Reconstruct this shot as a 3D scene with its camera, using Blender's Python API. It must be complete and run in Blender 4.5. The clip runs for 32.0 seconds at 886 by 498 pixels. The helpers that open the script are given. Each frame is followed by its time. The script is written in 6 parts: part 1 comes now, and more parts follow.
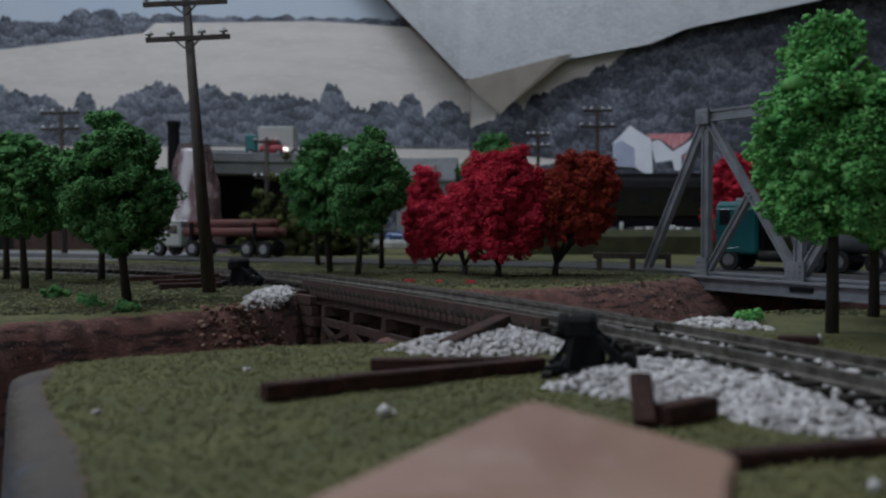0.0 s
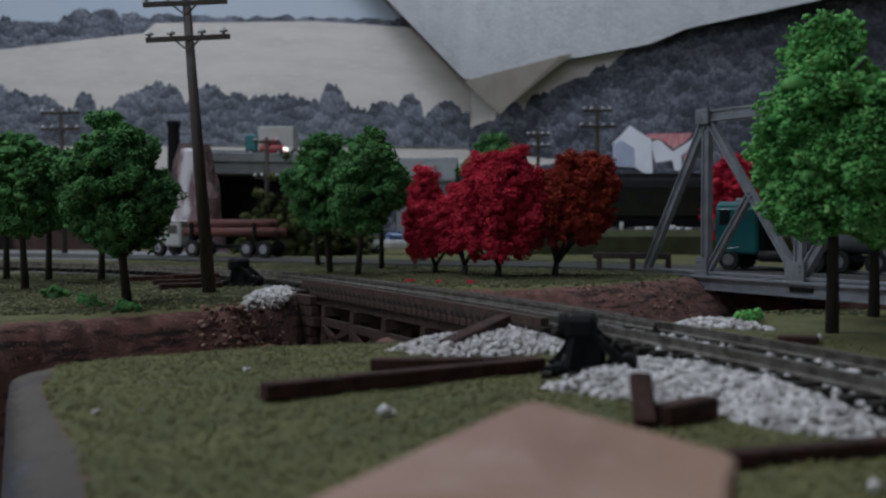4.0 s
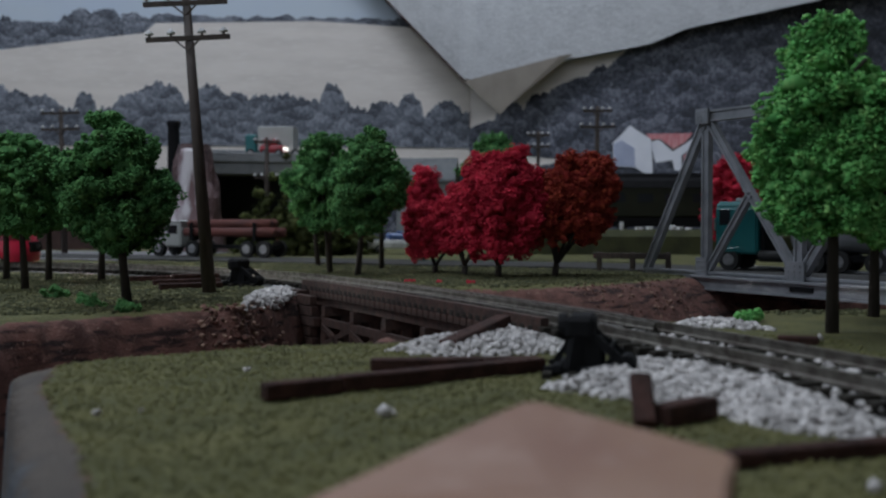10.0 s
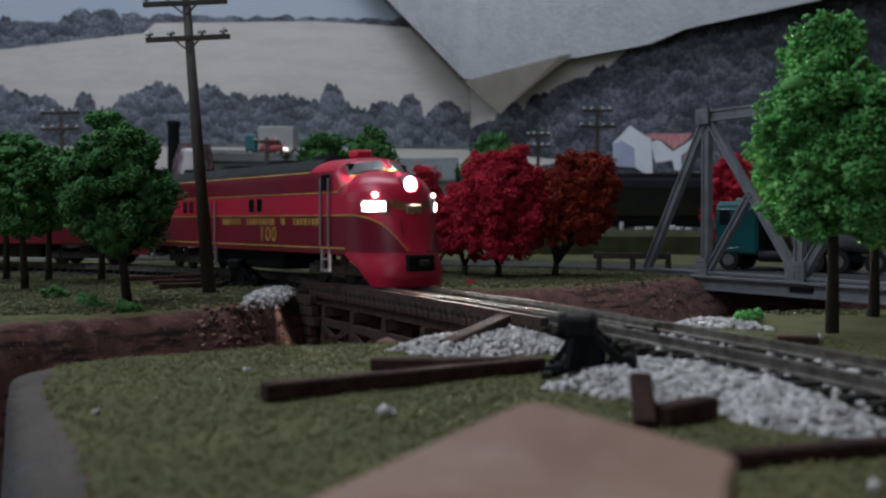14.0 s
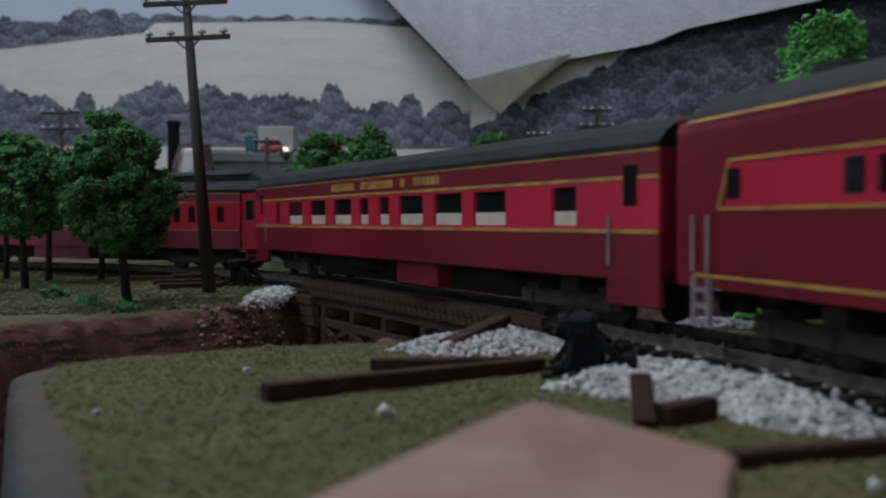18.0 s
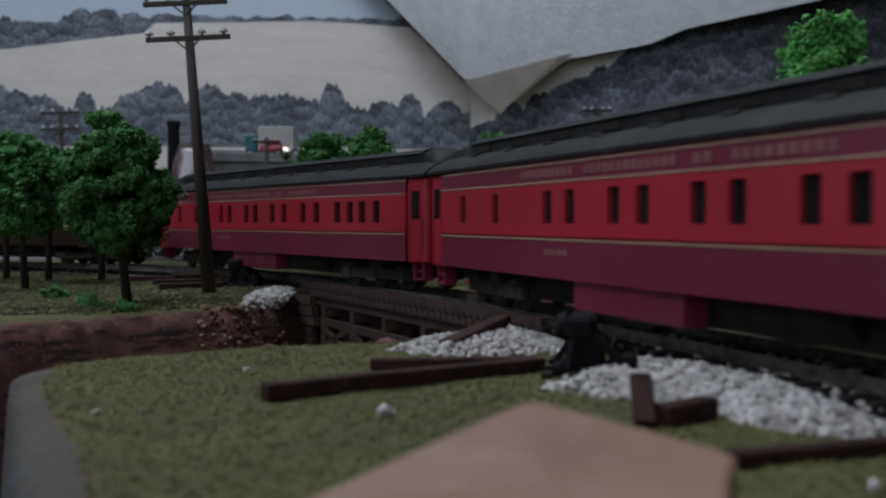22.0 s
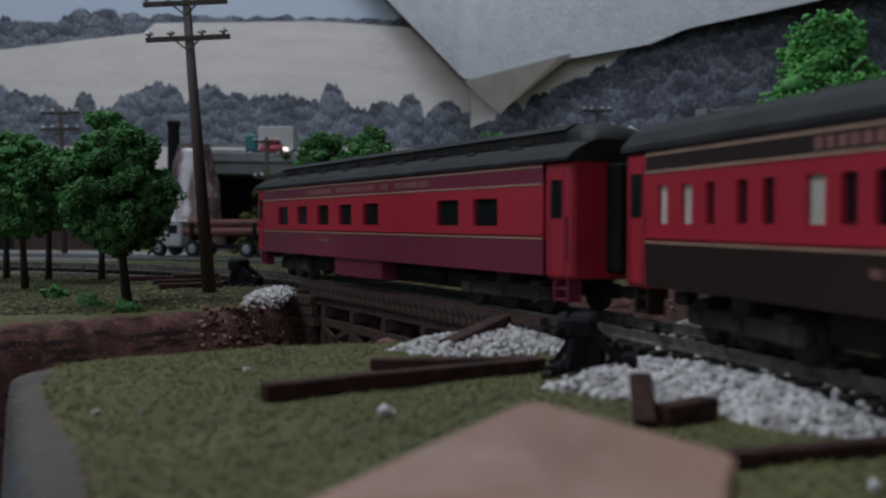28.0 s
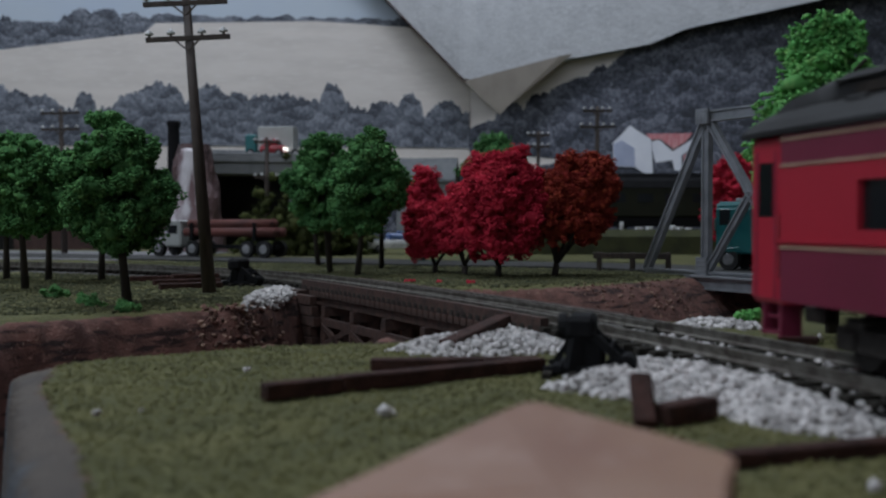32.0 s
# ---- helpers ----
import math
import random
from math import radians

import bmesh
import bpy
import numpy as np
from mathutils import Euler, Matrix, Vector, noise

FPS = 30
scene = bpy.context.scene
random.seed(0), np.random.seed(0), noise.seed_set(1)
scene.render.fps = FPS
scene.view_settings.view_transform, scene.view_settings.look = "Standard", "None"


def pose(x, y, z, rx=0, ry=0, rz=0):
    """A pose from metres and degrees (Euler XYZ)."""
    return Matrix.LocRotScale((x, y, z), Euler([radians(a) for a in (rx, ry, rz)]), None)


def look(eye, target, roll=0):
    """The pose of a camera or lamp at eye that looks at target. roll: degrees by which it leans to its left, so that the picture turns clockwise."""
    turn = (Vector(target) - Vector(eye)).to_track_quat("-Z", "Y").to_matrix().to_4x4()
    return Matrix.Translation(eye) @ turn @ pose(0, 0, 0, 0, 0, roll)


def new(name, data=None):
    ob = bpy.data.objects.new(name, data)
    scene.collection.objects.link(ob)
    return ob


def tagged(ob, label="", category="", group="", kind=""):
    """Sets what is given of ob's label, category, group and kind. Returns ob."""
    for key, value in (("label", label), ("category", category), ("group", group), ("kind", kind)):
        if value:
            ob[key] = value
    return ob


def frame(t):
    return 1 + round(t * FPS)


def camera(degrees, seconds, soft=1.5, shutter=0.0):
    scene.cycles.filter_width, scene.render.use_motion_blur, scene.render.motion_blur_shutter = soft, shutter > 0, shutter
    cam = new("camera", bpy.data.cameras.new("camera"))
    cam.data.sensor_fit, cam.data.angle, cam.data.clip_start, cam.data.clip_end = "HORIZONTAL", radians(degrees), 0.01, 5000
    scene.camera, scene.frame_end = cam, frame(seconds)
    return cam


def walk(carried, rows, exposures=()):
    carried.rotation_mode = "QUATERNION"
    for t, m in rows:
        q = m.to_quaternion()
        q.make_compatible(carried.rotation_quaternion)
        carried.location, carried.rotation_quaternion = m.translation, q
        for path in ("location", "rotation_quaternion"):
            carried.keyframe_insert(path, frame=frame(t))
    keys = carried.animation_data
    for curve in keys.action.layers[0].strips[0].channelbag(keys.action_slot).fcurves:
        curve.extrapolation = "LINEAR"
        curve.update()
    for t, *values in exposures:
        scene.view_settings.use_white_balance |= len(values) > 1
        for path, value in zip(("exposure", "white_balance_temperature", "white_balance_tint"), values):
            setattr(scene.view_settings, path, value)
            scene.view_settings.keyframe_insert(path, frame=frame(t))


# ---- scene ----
cam = camera(46, 32.0, soft=2.25, shutter=0.4)
cam.data.dof.use_dof, cam.data.dof.focus_distance, cam.data.dof.aperture_fstop = True, 0.40, 30.0
STAND = pose(0, 0, 0.0247, 88.48, 0, 0)
walk(cam, [(0, STAND), (32.0, STAND)],
     exposures=[(0, 0.0), (8.5, 0.0), (10.3, -0.08), (12.5, -0.14), (15.5, -0.08), (18.0, -0.06), (25.0, -0.06), (29.0, -0.04), (32.0, 0.0)])

# ---------------------------------------------------------------- light
world = bpy.data.worlds.new("room_air")
scene.world = world
world.use_nodes = True
world.node_tree.nodes["Background"].inputs[0].default_value = (0.5, 0.55, 0.65, 1)
world.node_tree.nodes["Background"].inputs[1].default_value = 0.01


def area_lamp(name, x, y, z, tx, ty, tz, sx, sy, watts, colour):
    data = bpy.data.lights.new(name, "AREA")
    data.shape, data.size, data.size_y = "RECTANGLE", sx, sy
    data.energy, data.color = watts, colour
    ob = new(name, data)
    ob.matrix_world = look((x, y, z), (tx, ty, tz))
    return ob


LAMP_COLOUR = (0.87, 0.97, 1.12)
# Fill lamp added low over the front edge; no such fixture is known.
area_lamp("added_front_fill", -0.48, 0.05, 0.70, -0.36, 0.14, 0, 0.5, 0.25, 3.0, LAMP_COLOUR)
# Unseen overhead lamp, assumed; placed to balance layout and backdrop.
area_lamp("assumed_ceiling_lamp", -0.30, 0.90, 1.36, -0.3, 1.0, 0, 1.2, 0.3, 12.0, LAMP_COLOUR)
# Frontal fill added behind the viewer, given the form of an assumed window.
area_lamp("assumed_window_fill", -0.5, -2.52, 0.62, -0.2, 0.6, 0.0, 1.4, 0.9, 7.0, (0.86, 0.97, 1.12))
area_lamp("west_window_daylight", -2.52, 0.6, 0.55, 0.0, 0.45, 0.0, 1.4, 0.9, 3.5, (0.80, 0.96, 1.2))

# ---------------------------------------------------------------- helpers of this scene (lengths in centimetres)
S = 0.01
rnd = random.Random(7)


def solid(bm, smooth=False):
    me = bpy.data.meshes.new("mesh")
    bmesh.ops.recalc_face_normals(bm, faces=bm.faces[:])
    bm.to_mesh(me)
    bm.free()
    me.transform(Matrix.Scale(S, 4))
    if smooth:
        me.polygons.foreach_set("use_smooth", [True] * len(me.polygons))
    return me


def thing(name, x=0, y=0, z=0, rz=0, label="", category="", group="", kind="", rx=0, ry=0):
    ob = new(name)
    ob.empty_display_size = 0.01
    ob.matrix_basis = pose(x * S, y * S, z * S, rx, ry, rz)
    return tagged(ob, label, category, group, kind)


def part(name, bm, material, parent=None, label="", smooth=False):
    me = bm if isinstance(bm, bpy.types.Mesh) else solid(bm, smooth)
    if material and not me.materials:
        me.materials.append(material)
    ob = new(name, me)
    ob.parent = parent
    return tagged(ob, label)


def moved(ob, x=0, y=0, z=0, rz=0, rx=0, ry=0):
    ob.matrix_basis = pose(x * S, y * S, z * S, rx, ry, rz)
    return ob


def box(bm, x0, x1, y0, y1, z0, z1, bevel=0.0):
    vs = [bm.verts.new((x, y, z)) for x in (x0, x1) for y in (y0, y1) for z in (z0, z1)]
    fs = [bm.faces.new([vs[i] for i in q]) for q in
          ((0, 1, 3, 2), (4, 6, 7, 5), (0, 4, 5, 1), (2, 3, 7, 6), (0, 2, 6, 4), (1, 5, 7, 3))]
    if bevel:
        es = list({e for f in fs for e in f.edges})
        bmesh.ops.bevel(bm, geom=es, offset=bevel, segments=1, affect="EDGES")
    return bm


def boxes(*rows, bevel=0.0):
    bm = bmesh.new()
    for r in rows:
        box(bm, *r, bevel=bevel)
    return bm


def rod(bm, a, b, r0, r1=None, seg=10):
    a, b = Vector(a), Vector(b)
    r1 = r0 if r1 is None else r1
    q = (b - a).to_track_quat("Z", "Y")
    rings = []
    for p, r in ((a, r0), (b, r1)):
        rings.append([bm.verts.new(p + q @ Vector((r * math.cos(t), r * math.sin(t), 0)))
                      for t in (2 * math.pi * i / seg for i in range(seg))])
    for i in range(seg):
        j = (i + 1) % seg
        bm.faces.new((rings[0][i], rings[0][j], rings[1][j], rings[1][i]))
    bm.faces.new(rings[0][::-1])
    bm.faces.new(rings[1])
    return bm


def beam(bm, a, b, w, h):
    """A square bar from a to b, w across and h high."""
    a, b = Vector(a), Vector(b)
    d = (b - a).normalized()
    side = d.cross(Vector((0, 0, 1)))
    if side.length < 0.01:
        side = Vector((1, 0, 0))
    side.normalize()
    up = side.cross(d)
    vs = [bm.verts.new(p + side * i * w / 2 + up * k * h / 2) for p in (a, b) for i, k in ((-1, -1), (1, -1), (1, 1), (-1, 1))]
    for q in ((0, 1, 2, 3), (7, 6, 5, 4), (0, 4, 5, 1), (1, 5, 6, 2), (2, 6, 7, 3), (3, 7, 4, 0)):
        bm.faces.new([vs[i] for i in q])
    return bm


def prism(bm, points, x0, x1):
    """Extrudes a closed outline of (y, z) from x0 to x1."""
    a = [bm.verts.new((x0, y, z)) for y, z in points]
    b = [bm.verts.new((x1, y, z)) for y, z in points]
    n = len(points)
    for i in range(n):
        bm.faces.new((a[i], a[(i + 1) % n], b[(i + 1) % n], b[i]))
    bm.faces.new(a[::-1])
    bm.faces.new(b)
    return bm


def sheet(bm, points, y, depth):
    """A flat board of outline (x, z), its face at y, depth thick towards +y."""
    a = [bm.verts.new((x, y, z)) for x, z in points]
    b = [bm.verts.new((x, y + depth, z)) for x, z in points]
    n = len(points)
    for i in range(n):
        bm.faces.new((a[i], a[(i + 1) % n], b[(i + 1) % n], b[i]))
    bm.faces.new(a)
    bm.faces.new(b[::-1])
    return bm


_ico = {}


def ico(level):
    if level not in _ico:
        bm = bmesh.new()
        bmesh.ops.create_icosphere(bm, subdivisions=level, radius=1)
        bm.verts.ensure_lookup_table()
        _ico[level] = (np.array([v.co[:] for v in bm.verts]), np.array([[v.index for v in f.verts] for f in bm.faces]))
        bm.free()
    return _ico[level]


def clumps(centres, radii, level, rough, rng, squash=1.0):
    """Many lumpy little balls in one mesh."""
    bv, bf = ico(level)
    vs, fs = [], []
    for i, (c, r) in enumerate(zip(centres, radii)):
        k = rng.normal(size=(4, 3)) * 3.2
        ph = rng.uniform(0, 6.3, 4)
        d = 1 + rough * np.sin(bv @ k.T + ph).mean(axis=1) * 1.6
        d += rough * 0.35 * rng.normal(size=len(bv))
        v = bv * d[:, None] * r
        v[:, 2] *= squash
        vs.append(v + c)
        fs.append(bf + i * len(bv))
    v, f = np.concatenate(vs) * S, np.concatenate(fs)
    me = bpy.data.meshes.new("clumps")
    me.vertices.add(len(v))
    me.vertices.foreach_set("co", v.ravel())
    me.loops.add(f.size)
    me.loops.foreach_set("vertex_index", f.ravel())
    me.polygons.add(len(f))
    me.polygons.foreach_set("loop_start", np.arange(0, f.size, 3))
    me.update(calc_edges=True)
    return me


def flakes(centres, radii, rng, squash=1.0):
    """Very many small irregular four-sided crumbs in one mesh."""
    c, r = np.asarray(centres, float), np.asarray(radii, float)
    n = len(c)
    base = np.array([(1, 0.6, -0.3), (-1, 0.6, -0.3), (0, -1.1, -0.3), (0, 0, 0.8)], float)
    face = np.array([(0, 1, 3), (1, 2, 3), (2, 0, 3), (0, 2, 1)])
    q = rng.normal(size=(n, 4))
    q /= np.linalg.norm(q, axis=1)[:, None]
    w, x, y, z = q.T
    rot = np.stack([1 - 2 * (y * y + z * z), 2 * (x * y - z * w), 2 * (x * z + y * w), 2 * (x * y + z * w), 1 - 2 * (x * x + z * z), 2 * (y * z - x * w),
                    2 * (x * z - y * w), 2 * (y * z + x * w), 1 - 2 * (x * x + y * y)], 1).reshape(n, 3, 3)
    v = base[None] * rng.uniform(0.65, 1.35, (n, 4, 1))
    v = np.einsum("nij,nkj->nki", rot, v) * r[:, None, None]
    v[:, :, 2] *= squash
    v = (v + c[:, None]).reshape(-1, 3) * S
    f = (face[None] + 4 * np.arange(n)[:, None, None]).reshape(-1, 3)
    me = bpy.data.meshes.new("flakes")
    me.vertices.add(len(v))
    me.vertices.foreach_set("co", v.ravel())
    me.loops.add(f.size)
    me.loops.foreach_set("vertex_index", f.ravel())
    me.polygons.add(len(f))
    me.polygons.foreach_set("loop_start", np.arange(0, f.size, 3))
    me.update(calc_edges=True)
    return me


# ---------------------------------------------------------------- materials
def material(name, colour, rough=0.7, metal=0.0, other=None, scale=300.0, mix=(0.4, 0.65), fine=None, bump=0.0,
             bump_scale=None, spread=0.0, glow=0.0, coat=0.0, stretch=(1, 1, 1), spec=0.5, island=0.0):
    """Two colours mingled by noise at two scales (per metre), with fine relief."""
    m = bpy.data.materials.new(name)
    m.use_nodes = True
    nt = m.node_tree
    b = nt.nodes["Principled BSDF"]
    b.inputs["Roughness"].default_value, b.inputs["Metallic"].default_value = rough, metal
    b.inputs["Coat Weight"].default_value = coat
    b.inputs["Specular IOR Level"].default_value = spec
    co = nt.nodes.new("ShaderNodeTexCoord")
    mp = nt.nodes.new("ShaderNodeMapping")
    mp.inputs["Scale"].default_value = stretch
    nt.links.new(co.outputs["Object"], mp.inputs[0])

    def tex(s, detail):
        n = nt.nodes.new("ShaderNodeTexNoise")
        n.inputs["Scale"].default_value, n.inputs["Detail"].default_value = s, detail
        nt.links.new(mp.outputs[0], n.inputs["Vector"])
        return n.outputs["Fac"]

    def ramp(src, lo, hi):
        r = nt.nodes.new("ShaderNodeMapRange")
        r.inputs[1].default_value, r.inputs[2].default_value = lo, hi
        nt.links.new(src, r.inputs[0])
        return r.outputs[0]

    def blend(fac, a, c):
        x = nt.nodes.new("ShaderNodeMix")
        x.data_type = "RGBA"
        nt.links.new(fac, x.inputs[0])
        for v, i in ((a, 6), (c, 7)):
            if isinstance(v, tuple):
                x.inputs[i].default_value = (*v, 1)
            else:
                nt.links.new(v, x.inputs[i])
        return x.outputs[2]

    other = other or tuple(0.72 * v for v in colour)
    out = blend(ramp(tex(scale, 5), *mix), colour, other)
    if fine:
        out = blend(ramp(tex(scale * 6, 3), 0.5, 0.75), out, fine)
    if spread:
        info = nt.nodes.new("ShaderNodeObjectInfo")
        hsv = nt.nodes.new("ShaderNodeHueSaturation")
        nt.links.new(out, hsv.inputs["Color"])
        r = nt.nodes.new("ShaderNodeMapRange")
        r.inputs[3].default_value, r.inputs[4].default_value = 1 - spread, 1 + spread
        nt.links.new(info.outputs["Random"], r.inputs[0])
        nt.links.new(r.outputs[0], hsv.inputs["Value"])
        out = hsv.outputs[0]
    if island:
        geo = nt.nodes.new("ShaderNodeNewGeometry")
        hsv = nt.nodes.new("ShaderNodeHueSaturation")
        nt.links.new(out, hsv.inputs["Color"])
        r = nt.nodes.new("ShaderNodeMapRange")
        r.inputs[3].default_value, r.inputs[4].default_value = 1 - island, 1 + island
        nt.links.new(geo.outputs["Random Per Island"], r.inputs[0])
        nt.links.new(r.outputs[0], hsv.inputs["Value"])
        out = hsv.outputs[0]
    nt.links.new(out, b.inputs["Base Color"])
    if bump:
        bn = nt.nodes.new("ShaderNodeBump")
        bn.inputs["Strength"].default_value, bn.inputs["Distance"].default_value = bump, 0.001
        nt.links.new(tex(bump_scale or scale * 4, 6), bn.inputs["Height"])
        nt.links.new(bn.outputs[0], b.inputs["Normal"])
    if glow:
        b.inputs["Emission Color"].default_value = (1, 0.97, 0.92, 1)
        b.inputs["Emission Strength"].default_value = glow
    return m


GREEN = material("foliage_bright", (0.16, 0.44, 0.13), 0.9, other=(0.085, 0.29, 0.08), scale=60, fine=(0.30, 0.55, 0.18), spec=0.08, island=0.3)
GREEN_DARK = material("foliage_dark", (0.088, 0.22, 0.076), 0.9, other=(0.050, 0.145, 0.05), scale=60, fine=(0.16, 0.32, 0.11), spec=0.08, island=0.3)
OLIVE = material("foliage_olive", (0.07, 0.08, 0.028), 0.95, other=(0.035, 0.045, 0.016), scale=80, spec=0.08, island=0.3)
RED_LEAF = material("foliage_red", (0.52, 0.030, 0.060), 0.9, other=(0.39, 0.020, 0.042), scale=60, fine=(0.58, 0.055, 0.075), spec=0.08, island=0.25)
RUST_LEAF = material("foliage_rust", (0.27, 0.040, 0.028), 0.9, other=(0.17, 0.018, 0.016), scale=60, fine=(0.42, 0.085, 0.035), spec=0.08, island=0.25)
BARK = material("bark", (0.035, 0.026, 0.02), 0.85, scale=500, bump=0.6, stretch=(1, 1, 0.2))
POLE_WOOD = material("pole_wood", (0.06, 0.042, 0.033), 0.7, other=(0.035, 0.025, 0.02), scale=700, bump=0.4, stretch=(1, 1, 0.12))
TIMBER = material("timber", (0.058, 0.024, 0.018), 0.75, spec=0.25, other=(0.03, 0.013, 0.010), scale=350, bump=0.5, spread=0.15)
TIE = material("tie_wood", (0.046, 0.041, 0.033), 0.85, spec=0.2, other=(0.02, 0.018, 0.015), scale=500, bump=0.5, spread=0.25)
RAIL = material("rail_metal", (0.19, 0.175, 0.15), 0.5, 0.5, other=(0.085, 0.07, 0.058), scale=300)
BALLAST = material("ballast_stone", (0.62, 0.585, 0.565), 0.85, other=(0.42, 0.395, 0.38), island=0.32, scale=260, bump=0.4, bump_scale=3000)
TALUS = material("talus_stone", (0.30, 0.19, 0.14), 0.9, other=(0.13, 0.06, 0.045), scale=160, mix=(0.42, 0.55), bump=0.5, island=0.45)
ASPHALT = material("road_paint", (0.055, 0.054, 0.052), 0.9, spec=0.25, other=(0.036, 0.035, 0.034), scale=60, fine=(0.09, 0.09, 0.088), bump=0.2)
SILVER = material("silver_paint", (0.28, 0.29, 0.31), 0.5, 0.3, other=(0.21, 0.22, 0.235), scale=120, bump=0.1)
BLACK = material("black_plastic", (0.010, 0.010, 0.011), 0.75, spec=0.15, scale=200, bump=0.1)
RUBBER = material("rubber", (0.012, 0.012, 0.012), 0.75)
CHROME = material("plated_hub", (0.32, 0.32, 0.33), 0.4, 0.6)
CARDBOARD = material("tan_card", (0.32, 0.18, 0.115), 0.5, other=(0.25, 0.12, 0.08), scale=30, fine=(0.345, 0.205, 0.15), bump=0.15, bump_scale=900)
WHITE = material("white_plastic", (0.7, 0.7, 0.7), 0.5, scale=150)

# ---------------------------------------------------------------- the line of the railway (arc length s grows the way the train goes)
LOOP_S, LOOP_R, CURVE_S, CURVE_R, EASE_S = -125.0, 120.0, -85.0, 40.0, -45.0


def bend(s):
    """Curvature of the line: a loop out of sight, a sharp curve, an easement, then a wide bend behind the viewer."""
    tight = np.minimum(0.0, -0.00707 - 0.000178 * (s + 65.0))
    return np.where(s < LOOP_S, -1 / LOOP_R, np.where(s < CURVE_S, -1 / CURVE_R, np.where(s > EASE_S, -0.0058, tight)))


STEP = 0.5
LINE_S = np.arange(-420.0, 200.0, STEP)
_turn = np.concatenate([[0.0], np.cumsum(bend(LINE_S[:-1] + STEP / 2) * STEP)])
LINE_H = _turn - np.interp(-65.0, LINE_S, _turn) - 1.191
_half = (LINE_H[1:] + LINE_H[:-1]) / 2
LINE_X, LINE_Y = (np.concatenate([[0.0], np.cumsum(f(_half) * STEP)]) for f in (np.cos, np.sin))
LINE_X, LINE_Y = LINE_X - np.interp(-65.0, LINE_S, LINE_X) + 4.265, LINE_Y - np.interp(-65.0, LINE_S, LINE_Y) + 26.27


def track(s):
    """Place and heading (radians) of the middle of the track at s."""
    return tuple(float(np.interp(s, LINE_S, v)) for v in (LINE_X, LINE_Y, LINE_H))


def off_track(x, y):
    """Distance from the middle of the track."""
    near = (LINE_S > -130) & (LINE_S < -30)
    return np.sqrt(np.min((x[:, None] - LINE_X[near][None, ::2]) ** 2 + (y[:, None] - LINE_Y[near][None, ::2]) ** 2, axis=1))


def beside(s, off):
    """A point off centimetres from the middle of the track, to its right (the near side)."""
    x, y, h = track(s)
    return x + off * math.sin(h), y - off * math.cos(h)


# ---------------------------------------------------------------- ground of the layout
GRASS_Z = -0.5
NEAR_BANK = [(2.0, -20), (-1.2, 3.0), (-4.5, 11.0), (-8.5, 20.6), (-8.3, 22.0), (-7.3, 23.2), (-3.9, 25.2), (-1.5, 25.9), (2.2, 28.5), (4.2, 31.0),
             (7.6, 31.5), (10.0, 34.0), (15.5, 36.0), (30, 40), (60, 44)]
FAR_BANK = [(60, 70), (30, 62), (20.5, 60.5), (14.5, 58.5), (12.6, 55.5), (7.4, 49.5), (3.0, 46.8), (-1.5, 48.0), (-6.2, 45.2), (-7.6, 36.4),
            (-10.6, 33.6), (-13.0, 30.5), (-13.2, 18), (-13, -20)]
RAVINE = np.array(NEAR_BANK + FAR_BANK, float)


def ravine_depth(px, py):
    """Signed distance to the edge of the ravine, positive inside."""
    n = len(RAVINE)
    inside = np.zeros(px.shape, bool)
    dist = np.full(px.shape, 1e9)
    for i in range(n):
        (ax, ay), (bx, by) = RAVINE[i], RAVINE[(i + 1) % n]
        ex, ey = bx - ax, by - ay
        t = np.clip(((px - ax) * ex + (py - ay) * ey) / (ex * ex + ey * ey), 0, 1)
        dist = np.minimum(dist, np.hypot(px - ax - t * ex, py - ay - t * ey))
        cross = ((ay > py) != (by > py)) & (px < ex * (py - ay) / (ey + 1e-9) + ax)
        inside ^= cross
    return np.where(inside, dist, -dist)


def wobble(x, y, size, seed):
    rng = np.random.default_rng(seed)
    out = np.zeros(x.shape)
    for k in range(9):
        a, f, p = rng.uniform(0, 6.3), rng.uniform(0.5, 2.2) / size, rng.uniform(0, 6.3)
        out += np.sin((x * math.cos(a) + y * math.sin(a)) * f * 6.3 + p) / 9
    return out


def surface(name, xs, ys, height, cover, mat):
    gx, gy = np.meshgrid(xs, ys)
    d = ravine_depth(gx, gy)
    z = height(gx, gy, d)
    v = np.stack([gx, gy, z], -1).reshape(-1, 3) * S
    nx, ny = len(xs), len(ys)
    i = (np.arange(ny - 1)[:, None] * nx + np.arange(nx - 1)[None]).ravel()
    f = np.stack([i, i + 1, i + nx + 1, i + nx], 1)
    me = bpy.data.meshes.new(name)
    me.from_pydata(v.tolist(), [], f.tolist())
    me.polygons.foreach_set("use_smooth", [True] * len(me.polygons))
    at = me.attributes.new("turf", "FLOAT", "POINT")
    at.data.foreach_set("value", cover(gx, gy, d).ravel())
    at = me.attributes.new("rim", "FLOAT", "POINT")
    at.data.foreach_set("value", rim_strip(gx, gy).ravel())
    me.materials.append(mat)
    return new(name, me)


